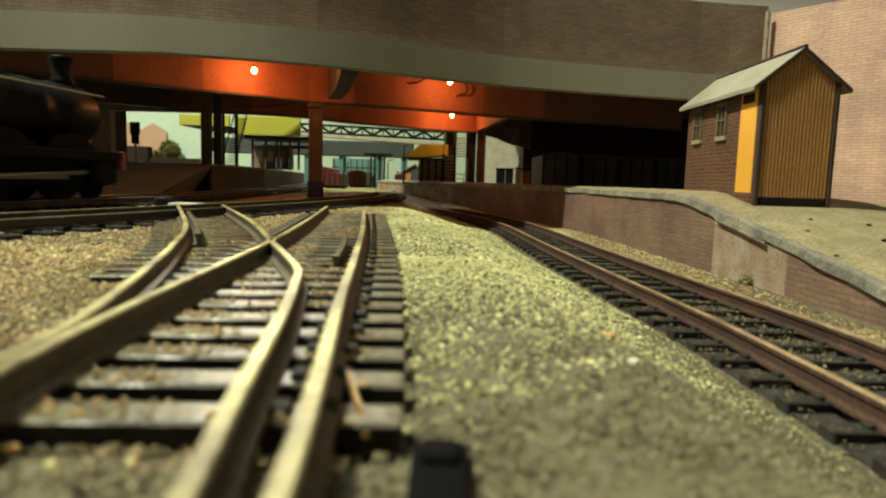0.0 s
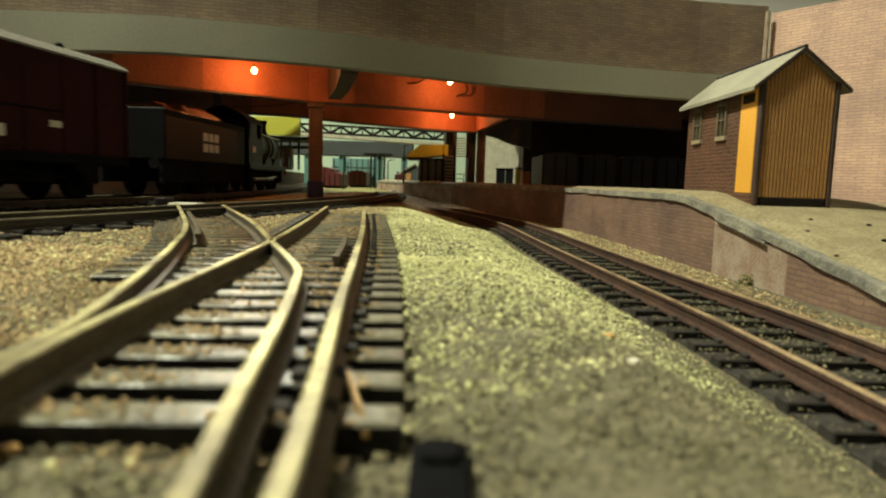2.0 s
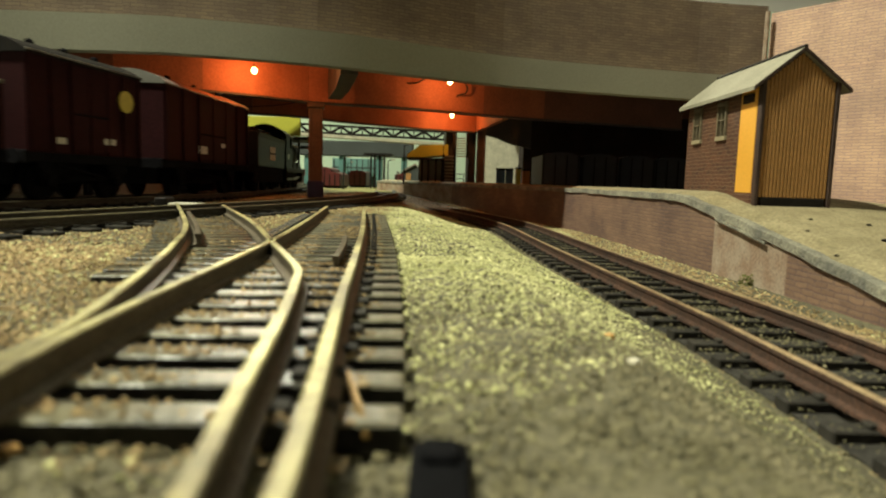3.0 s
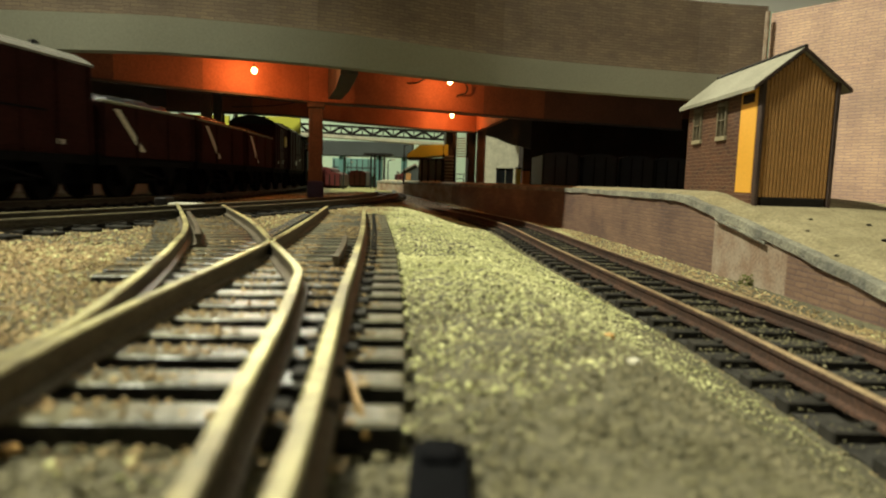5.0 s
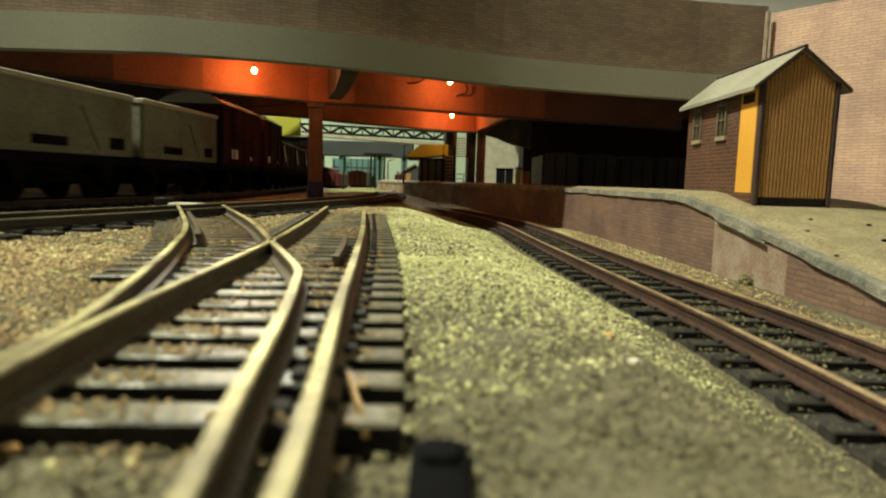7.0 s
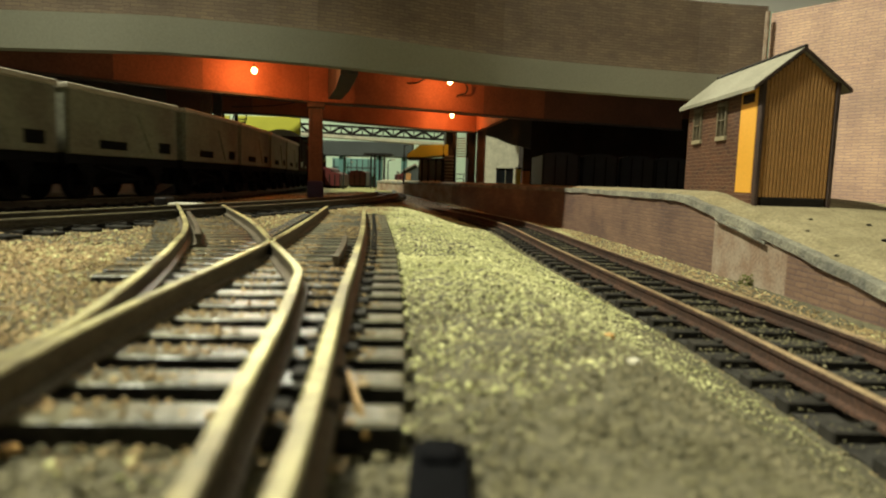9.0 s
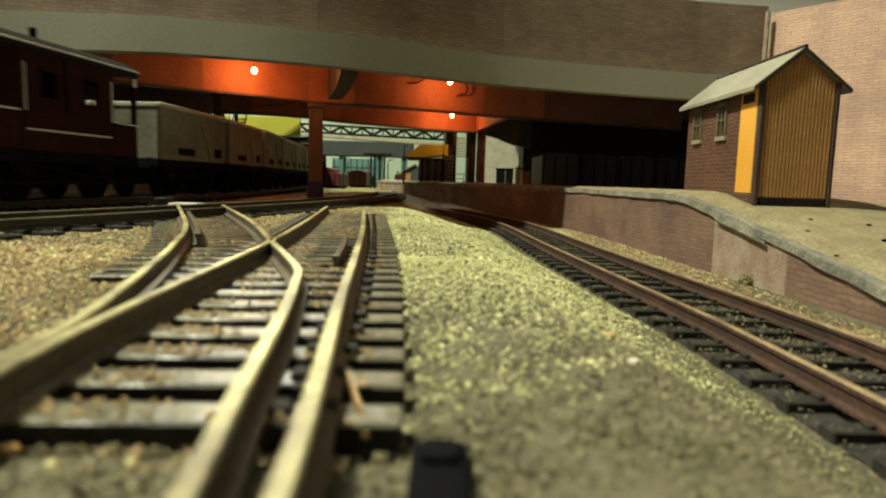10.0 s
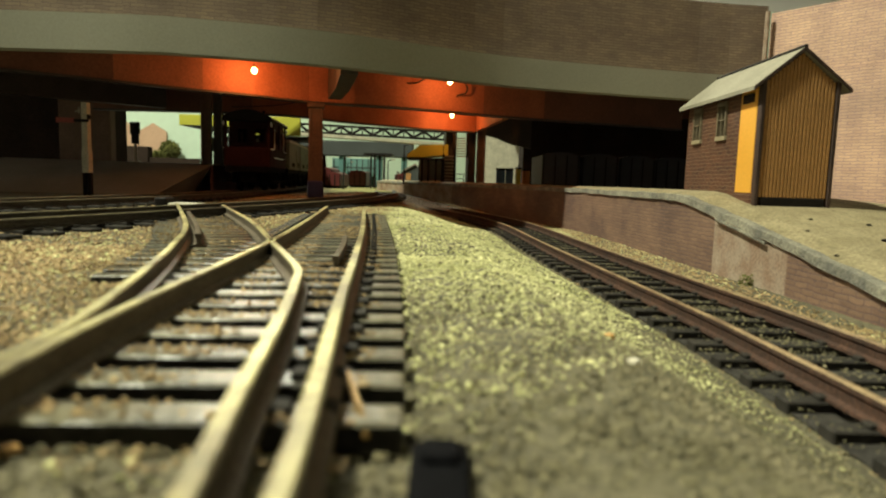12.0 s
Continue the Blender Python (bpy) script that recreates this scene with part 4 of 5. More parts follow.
# right-hand platform: small building, canopy, stairs
kiosk = thing("platform_building", "small grey gabled building on the platform", "building", mm(-31, 640, 10))
bm = bmesh.new()
prism(bm, [(-11, 0), (11, 0), (11, 12), (0, 18), (-11, 12)], 0, 30)
part("body", bm, SLATE_GREY, kiosk)
bm = bmesh.new()
prism(bm, [(-13, 11.2), (0, 18.6), (13, 11.2), (13, 12.6), (0, 20), (-13, 12.6)], -2, 32)
part("roof", bm, COPING, kiosk)
bm = bmesh.new()
box(bm, -9, -4, -0.6, 0.2, 3, 10, 0.2)
part("door", bm, TIMBER, kiosk)

canopy = thing("platform_canopy", "yellow-edged platform canopy on dark posts", "canopy", mm(-12, 585, 10))
bm = bmesh.new()
prism(bm, [(-24, 24), (14, 27), (14, 37), (-12, 36), (-24, 27)], 0, 40)
part("fascia", bm, YELLOW, canopy, "yellow canopy fascia")
bm = bmesh.new()
box(bm, -24, 14, -1, 41, 22.5, 24.2, 0.2)
part("valance", bm, TRIM_BLACK, canopy)
for x in (-10, -4, 3, 9):
    bm = bmesh.new()
    box(bm, x - 1, x + 1, 1, 3, -0.5, 23, 0.2)
    part("post", bm, TRIM_BLACK, canopy)
bm = bmesh.new()
box(bm, -14, 12, 20, 24, -0.5, 22.6)
part("back_wall", bm, COPING, canopy, "pale panelled back wall")


def stairs(x, y, z0, z1, width, steps, rise_back, tread_mat, lab):
    t = thing("staircase", lab, "stairs", mm(x, y, 0), "footbridge stairs")
    for s in (-1, 1):
        bm = bmesh.new()
        prism(bm, [(s * width / 2 - 1.0, z0), (s * width / 2 + 1.0, z0), (s * width / 2 + 1.0, z1 + 3), (s * width / 2 - 1.0, z1 + 3)], 0, 2)
        part("stringer", bm, TRIM_BLACK, t)
    for i in range(steps):
        k = i / (steps - 1)
        bm = bmesh.new()
        box(bm, -width / 2 + 1, width / 2 - 1, 2 + rise_back * k, 5 + rise_back * k, z0 + (z1 - z0) * k, z0 + (z1 - z0) * k + 0.9, 0.1)
        part("tread", bm, tread_mat, t)
    for s in (-1, 1):
        bm = bmesh.new()
        rod(bm, (s * width / 2, 2, z0 + 9), (s * width / 2, 4 + rise_back, z1 + 9), 0.5, 5)
        part("handrail", bm, TRIM_BLACK, t)


stairs(13, 560, 35, 53, 12, 8, 30, COPING, "dark footbridge staircase with pale treads")
stairs(3, 556, 11, 34, 10, 9, -20, COPING, "dark footbridge staircase with pale treads")
stairs(-164, 476, 20, 57, 10, 17, 26, WHITE, "dark footbridge staircase with pale treads")

# odds and ends under the right-hand bay
for x, y, w, h, mat, lab in ((46, 520, 7, 14, BLUE, "blue bin standing on the platform"), (53, 518, 6, 14, BLUE, "blue bin standing on the platform"), (60, 516, 4, 15, YELLOW, "yellow notice board on the platform"), (67, 520, 6, 14, TIMBER, "brown crate standing on the platform")):
    t = thing("bin" if mat is BLUE else "notice_board" if mat is YELLOW else "crate", lab, "clutter", mm(x, y, 11))
    bm = bmesh.new()
    box(bm, -w / 2, w / 2, -2, 3, -0.3, h, 0.6)
    part("body", bm, mat, t)
    bm = bmesh.new()
    box(bm, -w / 2 - 0.3, w / 2 + 0.3, -2.4, 3.3, h - 1.5, h + 0.2, 0.3)
    part("lid", bm, TRIM_BLACK, t)
BLUE_BLACK = material("blue_black_paint", (0.022, 0.025, 0.034), 0.6, 0, 0.3, 1, 15, 0.2)
pale = thing("pale_board", "pale grey card board behind the platform", "board", mm(70, 722, 0))
bm = bmesh.new()
prism(bm, [(-28, 10), (30, 10), (30, 53), (6, 57), (-28, 68)], 0, 3)
part("panel", bm, WHITE, pale)
for k in range(4):
    van_block(92 + 34 * k, 500 + 12 * k, 9, 30, 30, "blue-black grounded van body on the dark platform", BLUE_BLACK)

# left-hand platform: canopy and building
lc = thing("platform_canopy", "yellow-fronted station canopy with a dark underside", "canopy", mm(-180, 560, 19.8))
bm = bmesh.new()
box(bm, -5.7, 50, 0, 3, 29.2, 45.6, 0.3)
part("fascia", bm, YELLOW, lc, "yellow canopy fascia")
bm = bmesh.new()
box(bm, -66, -20, 20, 23, 37.6, 47.2, 0.3)
part("fascia", bm, YELLOW, lc, "yellow canopy fascia")
bm = bmesh.new()
prism(bm, [(-6, 26.5), (56, 26.5), (56, 29), (-6, 29)], 2, 60)
prism(bm, [(-66, 37.4), (-50, 34.5), (-20, 32.5), (-20, 37.4)], 21, 60)
part("roof", bm, TRIM_BLACK, lc)
for x in (4, 16, 26, 30, 38, 46):
    bm = bmesh.new()
    rod(bm, (x, 12, -0.3), (x, 12, 26), 1.1, 7)
    part("post", bm, SLATE_GREY, lc)
bm = bmesh.new()
box(bm, 4, 62, 44, 47, 20, 23, 0.3)
part("tie_beam", bm, SLATE_GREY, lc)
b = thing("platform_building", "low brown station building under the canopy", "building", mm(-186, 600, 19.8))
bm = bmesh.new()
box(bm, 0, 36, 0, 20, -0.3, 22, 0.4)
part("body", bm, BRICK_PLATFORM, b)
for x in (6, 16, 26):
    bm = bmesh.new()
    box(bm, x, x + 5, -0.6, 0.2, 7, 17, 0.2)
    part("window", bm, CREAM, b)

# lit yard ground and clutter beyond the bridge
GRASS = material("yellow_scatter", (0.30, 0.29, 0.06), 0.95, 0, 0.45, 2.5, 14, 0.8, second=(0.10, 0.095, 0.04), depth=0.5)
bm = bmesh.new()
rng = random.Random(5)
ring = [bm.verts.new((-105 + 70 * math.cos(a) * rng.uniform(0.85, 1.1), 800 + 270 * math.sin(a) * rng.uniform(0.85, 1.1), 0.9)) for a in [2 * math.pi * k / 40 for k in range(40)]]
bm.faces.new(ring)
tagged(part("scatter_patch", bm, GRASS), "yellow-green scatter patch beyond the bridge", "ground cover", kind="structure")
TEAL_PALE = material("pale_teal_glazing", (0.16, 0.33, 0.30), 0.5, 0, 0.15, 2, 30, 0.1)
hall = thing("station_hall", "pale teal glazed station hall beyond the tracks", "building", mm(-178, 985, 0))
bm = bmesh.new()
box(bm, 0, 70, 0, 60, -1, 44, 0.5)
part("wall", bm, TEAL_PALE, hall)
for k in range(8):
    bm = bmesh.new()
    box(bm, 2 + 9 * k, 3.6 + 9 * k, -1.2, 0.1, 0, 43, 0.1)
    part("mullion", bm, SLATE_GREY, hall)
for z in (14, 29):
    bm = bmesh.new()
    box(bm, 0, 70, -1.0, 0.05, z, z + 1.6, 0.1)
    part("transom", bm, SLATE_GREY, hall)
for x, y in ((-112, 690), (-66, 720), (-38, 575), (-140, 900)):
    t = thing("yard_lamp", "slim dark yard lamp post", "lamp post", mm(x, y, 0 if x < -50 else 10), "yard lamps")
    bm = bmesh.new()
    rod(bm, (0, 0, -0.5), (0, 0, 34), 0.8, 6, 0.5)
    rod(bm, (0, 0, 34), (5, 0, 36), 0.5, 5)
    part("post", bm, TRIM_BLACK, t)
    bm = bmesh.new()
    box(bm, 4, 8, -1, 1, 35.2, 36.6, 0.3)
    part("lantern", bm, COPING, t)
fence = thing("platform_fence", "low dark railing along the far platform", "fence", mm(-30, 640, 10))
for k in range(9):
    bm = bmesh.new()
    rod(bm, (-22 + 9 * k, 34, -0.3), (-22 + 9 * k, 34, 12), 0.5, 5)
    part("post", bm, TRIM_BLACK, fence)
for z in (6, 11):
    bm = bmesh.new()
    rod(bm, (-22, 34, z), (50, 34, z), 0.4, 5)
    part("rail", bm, TRIM_BLACK, fence)
for x, y, w, h in ((-130, 720, 20, 20), (-60, 880, 22, 22)):
    van_block(x, y, 0, w, h, "dark maroon van standing in the far yard", MAROON)


# ---- small things in the foreground ----
def pebble(x, y, r, mat, lab, seed):
    rng = random.Random(seed)
    bm = bmesh.new()
    bmesh.ops.create_icosphere(bm, subdivisions=1, radius=r)
    for v in bm.verts:
        v.co *= rng.uniform(0.75, 1.15)
        v.co.z *= 0.75
    ob = part("pebble", bm, mat, m=mm(x, y, float(ground_z(x, y)) + r * 0.45))
    return tagged(ob, lab, "pebble", "odd pebbles")


PEBBLE_WHITE = material("white_pebble", (0.75, 0.70, 0.55), 0.7, 0, 0.1, 0.4, 2, 0.2)
PEBBLE_ORANGE = material("orange_pebble", (0.62, 0.36, 0.12), 0.7, 0, 0.1, 0.4, 2, 0.2)
pebble(15.6, 49, 0.62, PEBBLE_WHITE, "single white pebble in the ballast", 1)
pebble(17.2, 62, 0.6, PEBBLE_ORANGE, "single orange pebble in the ballast", 2)
pebble(46, 200, 1.2, PEBBLE_WHITE, "single white pebble in the ballast", 3)
pebble(-20.2, 28.2, 0.5, PEBBLE_ORANGE, "pale grain lodged beside the rail", 4)

PITCH = material("matt_black_plastic", (0.006, 0.006, 0.007), 0.95, 0, 0.3, 0.8, 6, 0.3)
PITCH.node_tree.nodes["Principled BSDF"].inputs["Specular IOR Level"].default_value = 0.05
motor = thing("point_motor_pin", "black plastic block of the point motor in the ballast", "block", mm(0.15, 28.0, -0.3))
bm = bmesh.new()
box(bm, -1.35, 1.35, -8, 1.2, -0.8, 1.2, 0.25)
box(bm, -0.9, 0.9, -1.5, 0.6, 1.0, 1.6, 0.2)
part("block", bm, PITCH, motor)
twig = thing("rail_wire", "thin brown feeder wire soldered beside the rail", "wire", mm(0, 0, 0))
bm = bmesh.new()
rod(bm, (-5.6, 37, 1.6), (-4.2, 32, 1.3), 0.22, 6)
rod(bm, (-4.2, 32, 1.3), (-3.6, 30, 0.6), 0.22, 6)
part("wire", bm, BRASS, twig)

strip = thing("loose_strip", "loose grey card strip hanging off the ramp edge", "strip", mm(0, 0, 0))
bm = bmesh.new()
sweep(bm, [Vector((77.6, 178, 4.6)), Vector((78.3, 165, 2.5)), Vector((78.9, 152, 0.2))], [(-0.3, 0), (0.3, 0), (0.3, 0.55), (-0.3, 0.55)])
part("strip", bm, STONE_EDGE, strip)
weeds = thing("weed_tuft", "small green weed tuft at the foot of the ramp", "weed", mm(78.0, 158, -11.5))
bm = bmesh.new()
clump(bm, 0, 0, 1.6, 1.8, 1.6, 120, 0.5, 9)
part("leaves", bm, LEAF, weeds)

for i, (x, y) in enumerate(((96, 163), (88, 150), (101, 142), (84, 132), (108, 158), (90, 118))):
    r = 0.55 + 0.12 * (i % 3)
    bm = bmesh.new()
    bmesh.ops.create_icosphere(bm, subdivisions=1, radius=r)
    for v in bm.verts:
        v.co.z *= 0.5
    z = deck_z(y) + 1.7 * min(1.0, (x - 81) / 8)
    tagged(part("dirt_crumb", bm, TRIM_BLACK, m=mm(x, y, z + r * 0.3)), "small black dirt crumb on the platform ramp", "dirt", "dirt crumbs")


# ---- the goods train; each vehicle's own space: y forward, z up from the rail top ----
BLACK = material("satin_black_enamel", (0.0085, 0.0085, 0.0095), 0.42, 0, 0.3, 0.9, 12, 0.1)
SOOT = material("sooty_frames", (0.012, 0.0115, 0.013), 0.95, 0, 0.3, 0.9, 9, 0.2)
STEEL = material("bright_tyre_steel", (0.45, 0.42, 0.36), 0.35, 0.9, 0.15, 0.9, 9, 0.05)
COAL = material("glossy_coal", (0.02, 0.02, 0.022), 0.13, 0, 0.4, 1.0, 6, 0.8, depth=0.6)
ROOF_GLOSS = material("satin_grey_roof", (0.22, 0.215, 0.19), 0.2, 0, 0.1, 1.5, 25, 0.1)
BAUXITE = material("bauxite_brown_paint", (0.034, 0.0115, 0.0105), 0.8, 0, 0.25, 0.9, 14, 0.15)
WAGON_GREY = material("weathered_wagon_grey", (0.175, 0.18, 0.125), 0.75, 0, 0.2, 1.2, 20, 0.2, second=(0.13, 0.12, 0.085))
CRIMSON = material("crimson_van_paint", (0.032, 0.0085, 0.0095), 0.6, 0, 0.22, 0.9, 18, 0.1)
for paint, gloss in ((BAUXITE, 0.05), (CRIMSON, 0.06), (SOOT, 0.02), (BLACK, 0.07), (WAGON_GREY, 0.2)):
    paint.node_tree.nodes["Principled BSDF"].inputs["Specular IOR Level"].default_value = gloss
LABEL_WHITE = material("white_lettering_patch", (0.6, 0.58, 0.5), 0.6, 0, 0.1, 0.9, 8, 0)
LABEL_YELLOW = material("yellow_disc", (0.62, 0.50, 0.10), 0.6, 0, 0.1, 0.9, 8, 0)
CHROME = material("white_handrail", (0.7, 0.68, 0.6), 0.4, 0.2, 0.1, 0.9, 8, 0)


WHEELS = []      # (wheelset, x, y, z, radius)


def wheelset(parent, y, r, spokes=0):
    """Two flanged wheels on an axle; it turns about its own x."""
    bm = bmesh.new()
    rod(bm, (-8.6, 0, 0), (8.6, 0, 0), 0.9, 8)
    for s in (-1, 1):
        rings = [(7.0, r + 0.8), (7.5, r + 0.8), (7.7, r), (9.4, r), (9.4, r - 1.0), (9.1, r - 1.2)]
        inner = r - 1.4
        prof = [(s * a, b) for a, b in rings]
        if spokes:
            turned(bm, [(s * 7.0, inner), *prof, (s * 9.1, inner)], 28, "x")
            for k in range(spokes):
                a = 2 * math.pi * k / spokes
                rod(bm, (s * 8.2, 1.2 * math.cos(a), 1.2 * math.sin(a)), (s * 8.2, inner * math.cos(a), inner * math.sin(a)), 0.45, 4)
            rod(bm, (s * 7.3, 0, 0), (s * 9.6, 0, 0), 2.0, 10)
        else:
            turned(bm, [(s * 7.0, r * 0.4), *prof, (s * 8.7, inner), (s * 8.6, 2.0), (s * 9.3, 1.6)], 20, "x")
            rod(bm, (s * 8.4, 0, inner * 0.62), (s * 9.0, 0, inner * 0.62), 0.9, 6)
    ob = part("wheelset", bm, SOOT, parent, m=mm(0, y, r))
    WHEELS.append((ob, y, r))
    return ob


def buffers(parent, y, s, z=13.6):
    for x in (-11.4, 11.4):
        bm = bmesh.new()
        rod(bm, (x, y, z), (x, y + s * 1.3, z), 1.2, 8)
        rod(bm, (x, y + s * 1.3, z), (x, y + s * 1.9, z), 0.7, 8)
        rod(bm, (x, y + s * 1.9, z), (x, y + s * 2.4, z), 2.3, 12)
        part("buffer", bm, SOOT, parent)
    bm = bmesh.new()
    rod(bm, (0, y, z - 0.5), (0, y + s * 2.3, z - 1.5), 0.6, 6)
    part("coupling_hook", bm, SOOT, parent)


def underframe(parent, half, base, w=13.0, springs=True):
    """Solebars, axleguards, springs and brake gear of a four-wheeled wagon."""
    for s in (-1, 1):
        bm = bmesh.new()
        box(bm, s * w - 0.8, s * w + 0.8, -half, half, 12.0, 15.2, 0.2)
        part("solebar", bm, SOOT, parent)
        for y in (-base, base):
            bm = bmesh.new()
            prism(bm, [(-5.5, 12.2), (5.5, 12.2), (1.7, 4.8), (-1.7, 4.8)], -0.5, 0.5)
            box(bm, -1.8, 1.8, -0.9, 1.6, 4.6, 8.2, 0.3)
            for k in range(3):
                box(bm, -5 + 1.2 * k, 5 - 1.2 * k, -0.2, 1.3, 9.6 - 0.7 * k, 10.2 - 0.7 * k)
            part("axleguard", bm, SOOT, parent, m=mm(s * (w - 1.2), y, 0, 0, 0, 90 if s < 0 else -90))
        bm = bmesh.new()
        rod(bm, (s * (w + 0.4), -base * 0.9, 11.5), (s * (w + 0.4), base * 0.6, 7.2), 0.5, 5)
        box(bm, s * (w - 2) - 0.5, s * (w - 2) + 0.5, -base * 0.55, base * 0.55, 6.4, 7.4)
        part("brake_lever", bm, SOOT, parent)
    for s in (-1, 1):
        bm = bmesh.new()
        box(bm, -w - 1, w + 1, s * half - 0.9, s * half + 0.9, 11.6, 15.6, 0.2)
        part("headstock", bm, SOOT, parent)
        buffers(parent, s * half, s)
    # Added box blacks out the lit gaps like shade; the rod is the brake cylinder.
    bm = bmesh.new()
    box(bm, -5, 5, -half + 3, half - 3, 5.0, 14.6, 0.4)
    rod(bm, (-3, -2, 6.5), (-3, 8, 6.5), 3.2, 10)
    part("brake_gear", bm, SOOT, parent)
    for y in (-base, base):
        wheelset(parent, y, 6.3)


def van(label, half, mat, roof_mat, eave, crown, base, planks, marks, arc=5):
    t = thing("goods_van", label, "wagon", group="wagons of the goods train")
    bm = bmesh.new()
    box(bm, -14.6, 14.6, -half, half, 15.0, eave, 0.3)
    part("body", bm, mat, t)
    for s in (-1, 1):
        n = 2 * planks + 1
        for i in range(n):
            y = -half + 1 + (2 * half - 2) * i / (n - 1)
            bm = bmesh.new()
            box(bm, s * 14.5 - 0.35, s * 14.5 + 0.55 * s + 0.35, y - 0.55, y + 0.55, 15.2, eave - 0.4, 0.1)
            part("strap", bm, mat, t)
        bm = bmesh.new()
        box(bm, s * 14.6 - 0.5, s * 14.6 + 0.5, -half * 0.34, half * 0.34, 16.2, eave - 1.2, 0.2)
        d = part("door", bm, mat, t)
        bm = bmesh.new()
        rod(bm, (s * 15.3, -half * 0.3, 28), (s * 15.3, half * 0.3, 28), 0.35, 5)
        part("door_bar", bm, SOOT, d)
        for y, z, w, h in marks:
            bm = bmesh.new()
            box(bm, s * 14.95, s * 15.15, y - w / 2, y + w / 2, z, z + h)
            part("lettering_patch", bm, LABEL_WHITE, t, "pale unreadable lettering patch")
    bm = bmesh.new()
    n = 12
    top = [(-15.4 + 30.8 * i / n, eave - 0.2 + (crown - eave) * math.sin(math.pi * i / n) ** 0.8) for i in range(n + 1)]
    prism(bm, top + [(15.4, eave - 0.9), (-15.4, eave - 0.9)], -half - 0.7, half + 0.7)
    r = part("roof", bm, roof_mat, t, "satin curved roof")
    for y in (-half * 0.55, 0, half * 0.55):
        bm = bmesh.new()
        turned(bm, [(crown - 0.6, 1.5), (crown + 0.6, 1.3), (crown + 1.2, 0.7)], 8, "z")
        part("ventilator", bm, SOOT, r, m=mm(5.5, y, -0.8))
    underframe(t, half, base)
    return t


def locomotive():
    t = thing("steam_locomotive", "satin black six-coupled steam locomotive", "locomotive")
    bm = bmesh.new()
    turned(bm, [(-28, 10.6), (-6, 10.4), (-5.6, 10.8), (-5.0, 10.8), (-4.6, 10.4), (24, 10.0), (24.4, 10.4), (25, 10.4), (25.4, 10.0), (35, 9.8), (35.4, 10.4), (36, 10.4), (49, 10.4), (49.6, 9.6)], 28)
    boiler = part("boiler", bm, BLACK, t, m=mm(0, 0, 29), smooth=True)
    bm = bmesh.new()
    turned(bm, [(49.4, 8.6), (50.6, 7.4), (51.2, 4.0), (51.4, 0.6)], 24)
    rod(bm, (0, 51, 0), (0, 53, 0), 0.7, 6)
    rod(bm, (-4, 52.2, 0), (4, 52.2, 0), 0.4, 5)
    part("smokebox_door", bm, SOOT, boiler, smooth=False)
    bm = bmesh.new()
    turned(bm, [(38.5, 4.6), (41.2, 3.4), (42.5, 3.0), (46.6, 3.2), (47.2, 3.9), (48.6, 3.9), (49.0, 3.2)], 20, "z")
    part("chimney", bm, BLACK, t, m=mm(0, 44, 0), smooth=True)
    for y, h, r in ((12, 48.6, 4.2), (-14, 45.2, 3.0)):
        bm = bmesh.new()
        turned(bm, [(39.5, r + 1.6), (41.6, r), (h - 2.5, r), (h - 0.8, r * 0.75), (h, r * 0.25)], 20, "z")
        part("dome", bm, BLACK, t, m=mm(0, y, 0), smooth=True)
    bm = bmesh.new()
    prism(bm, [(-10.6, 16), (10.6, 16), (10.8, 36), (8.5, 40.5), (4, 42.2), (-4, 42.2), (-8.5, 40.5), (-10.8, 36)], -42, -26)
    part("firebox", bm, BLACK, t)
    bm = bmesh.new()
    box(bm, -15.5, 15.5, -58, 54, 15.2, 16.6, 0.3)
    for s in (-1, 1):
        box(bm, s * 15.2 - 0.4, s * 15.2 + 0.4, -58, 54, 13.6, 16.4, 0.1)
    part("running_plate", bm, BLACK, t)
    # cab with side openings
    for s in (-1, 1):
        bm = bmesh.new()
        prism(bm, [(-58, 16.6), (-24, 16.6), (-24, 41), (-28, 41), (-28, 31.5), (-37, 31.5), (-39, 34), (-39, 41), (-55, 41), (-56, 32), (-58, 29)], -0.5, 0.5)
        part("cab_side", bm, BLACK, t, m=mm(s * 14.6, 0, 0, 0, 0, 90))
        bm = bmesh.new()
        box(bm, s * 15.1 - 0.15, s * 15.1 + 0.15, -49, -42, 23, 26.5, 0.1)
        part("number_panel", bm, LABEL_WHITE, t, "pale plain panel")
    bm = bmesh.new()
    prism(bm, [(-14.6, 16.6), (14.6, 16.6), (14.6, 41), (9, 45.5), (0, 47), (-9, 45.5), (-14.6, 41)], -24.6, -23.6)
    part("cab_front", bm, BLACK, t)
    bm = bmesh.new()
    n = 10
    prism(bm, [(-15.6 + 31.2 * i / n, 40.6 + 7.4 * math.sin(math.pi * i / n) ** 0.85) for i in range(n + 1)] + [(15.0 - 30.0 * i / n, 39.8 + 7.2 * math.sin(math.pi * i / n) ** 0.85) for i in range(n + 1)], -61, -22)
    part("cab_roof", bm, BLACK, t, "glossy black cab roof")
    for s in (-1, 1):
        bm = bmesh.new()
        box(bm, s * 9.5 - 0.8, s * 9.5 + 0.8, -56, 52, 4.5, 15.2, 0.2)
        part("frame", bm, SOOT, t)
        for y in (-27, 3, 31):
            bm = bmesh.new()
            prism(bm, [(y + 12.5 * math.cos(a), 13 + 9 * math.sin(a)) for a in [math.pi * k / 10 for k in range(11)]], -2, 2)
            part("splasher", bm, BLACK, t, m=mm(s * 11.5, 0, 0, 0, 0, 90))
        bm = bmesh.new()
        box(bm, s * 12.3 - 2.6, s * 12.3 + 2.6, 40, 52, 5, 14, 1.0)
        part("cylinder", bm, BLACK, t)
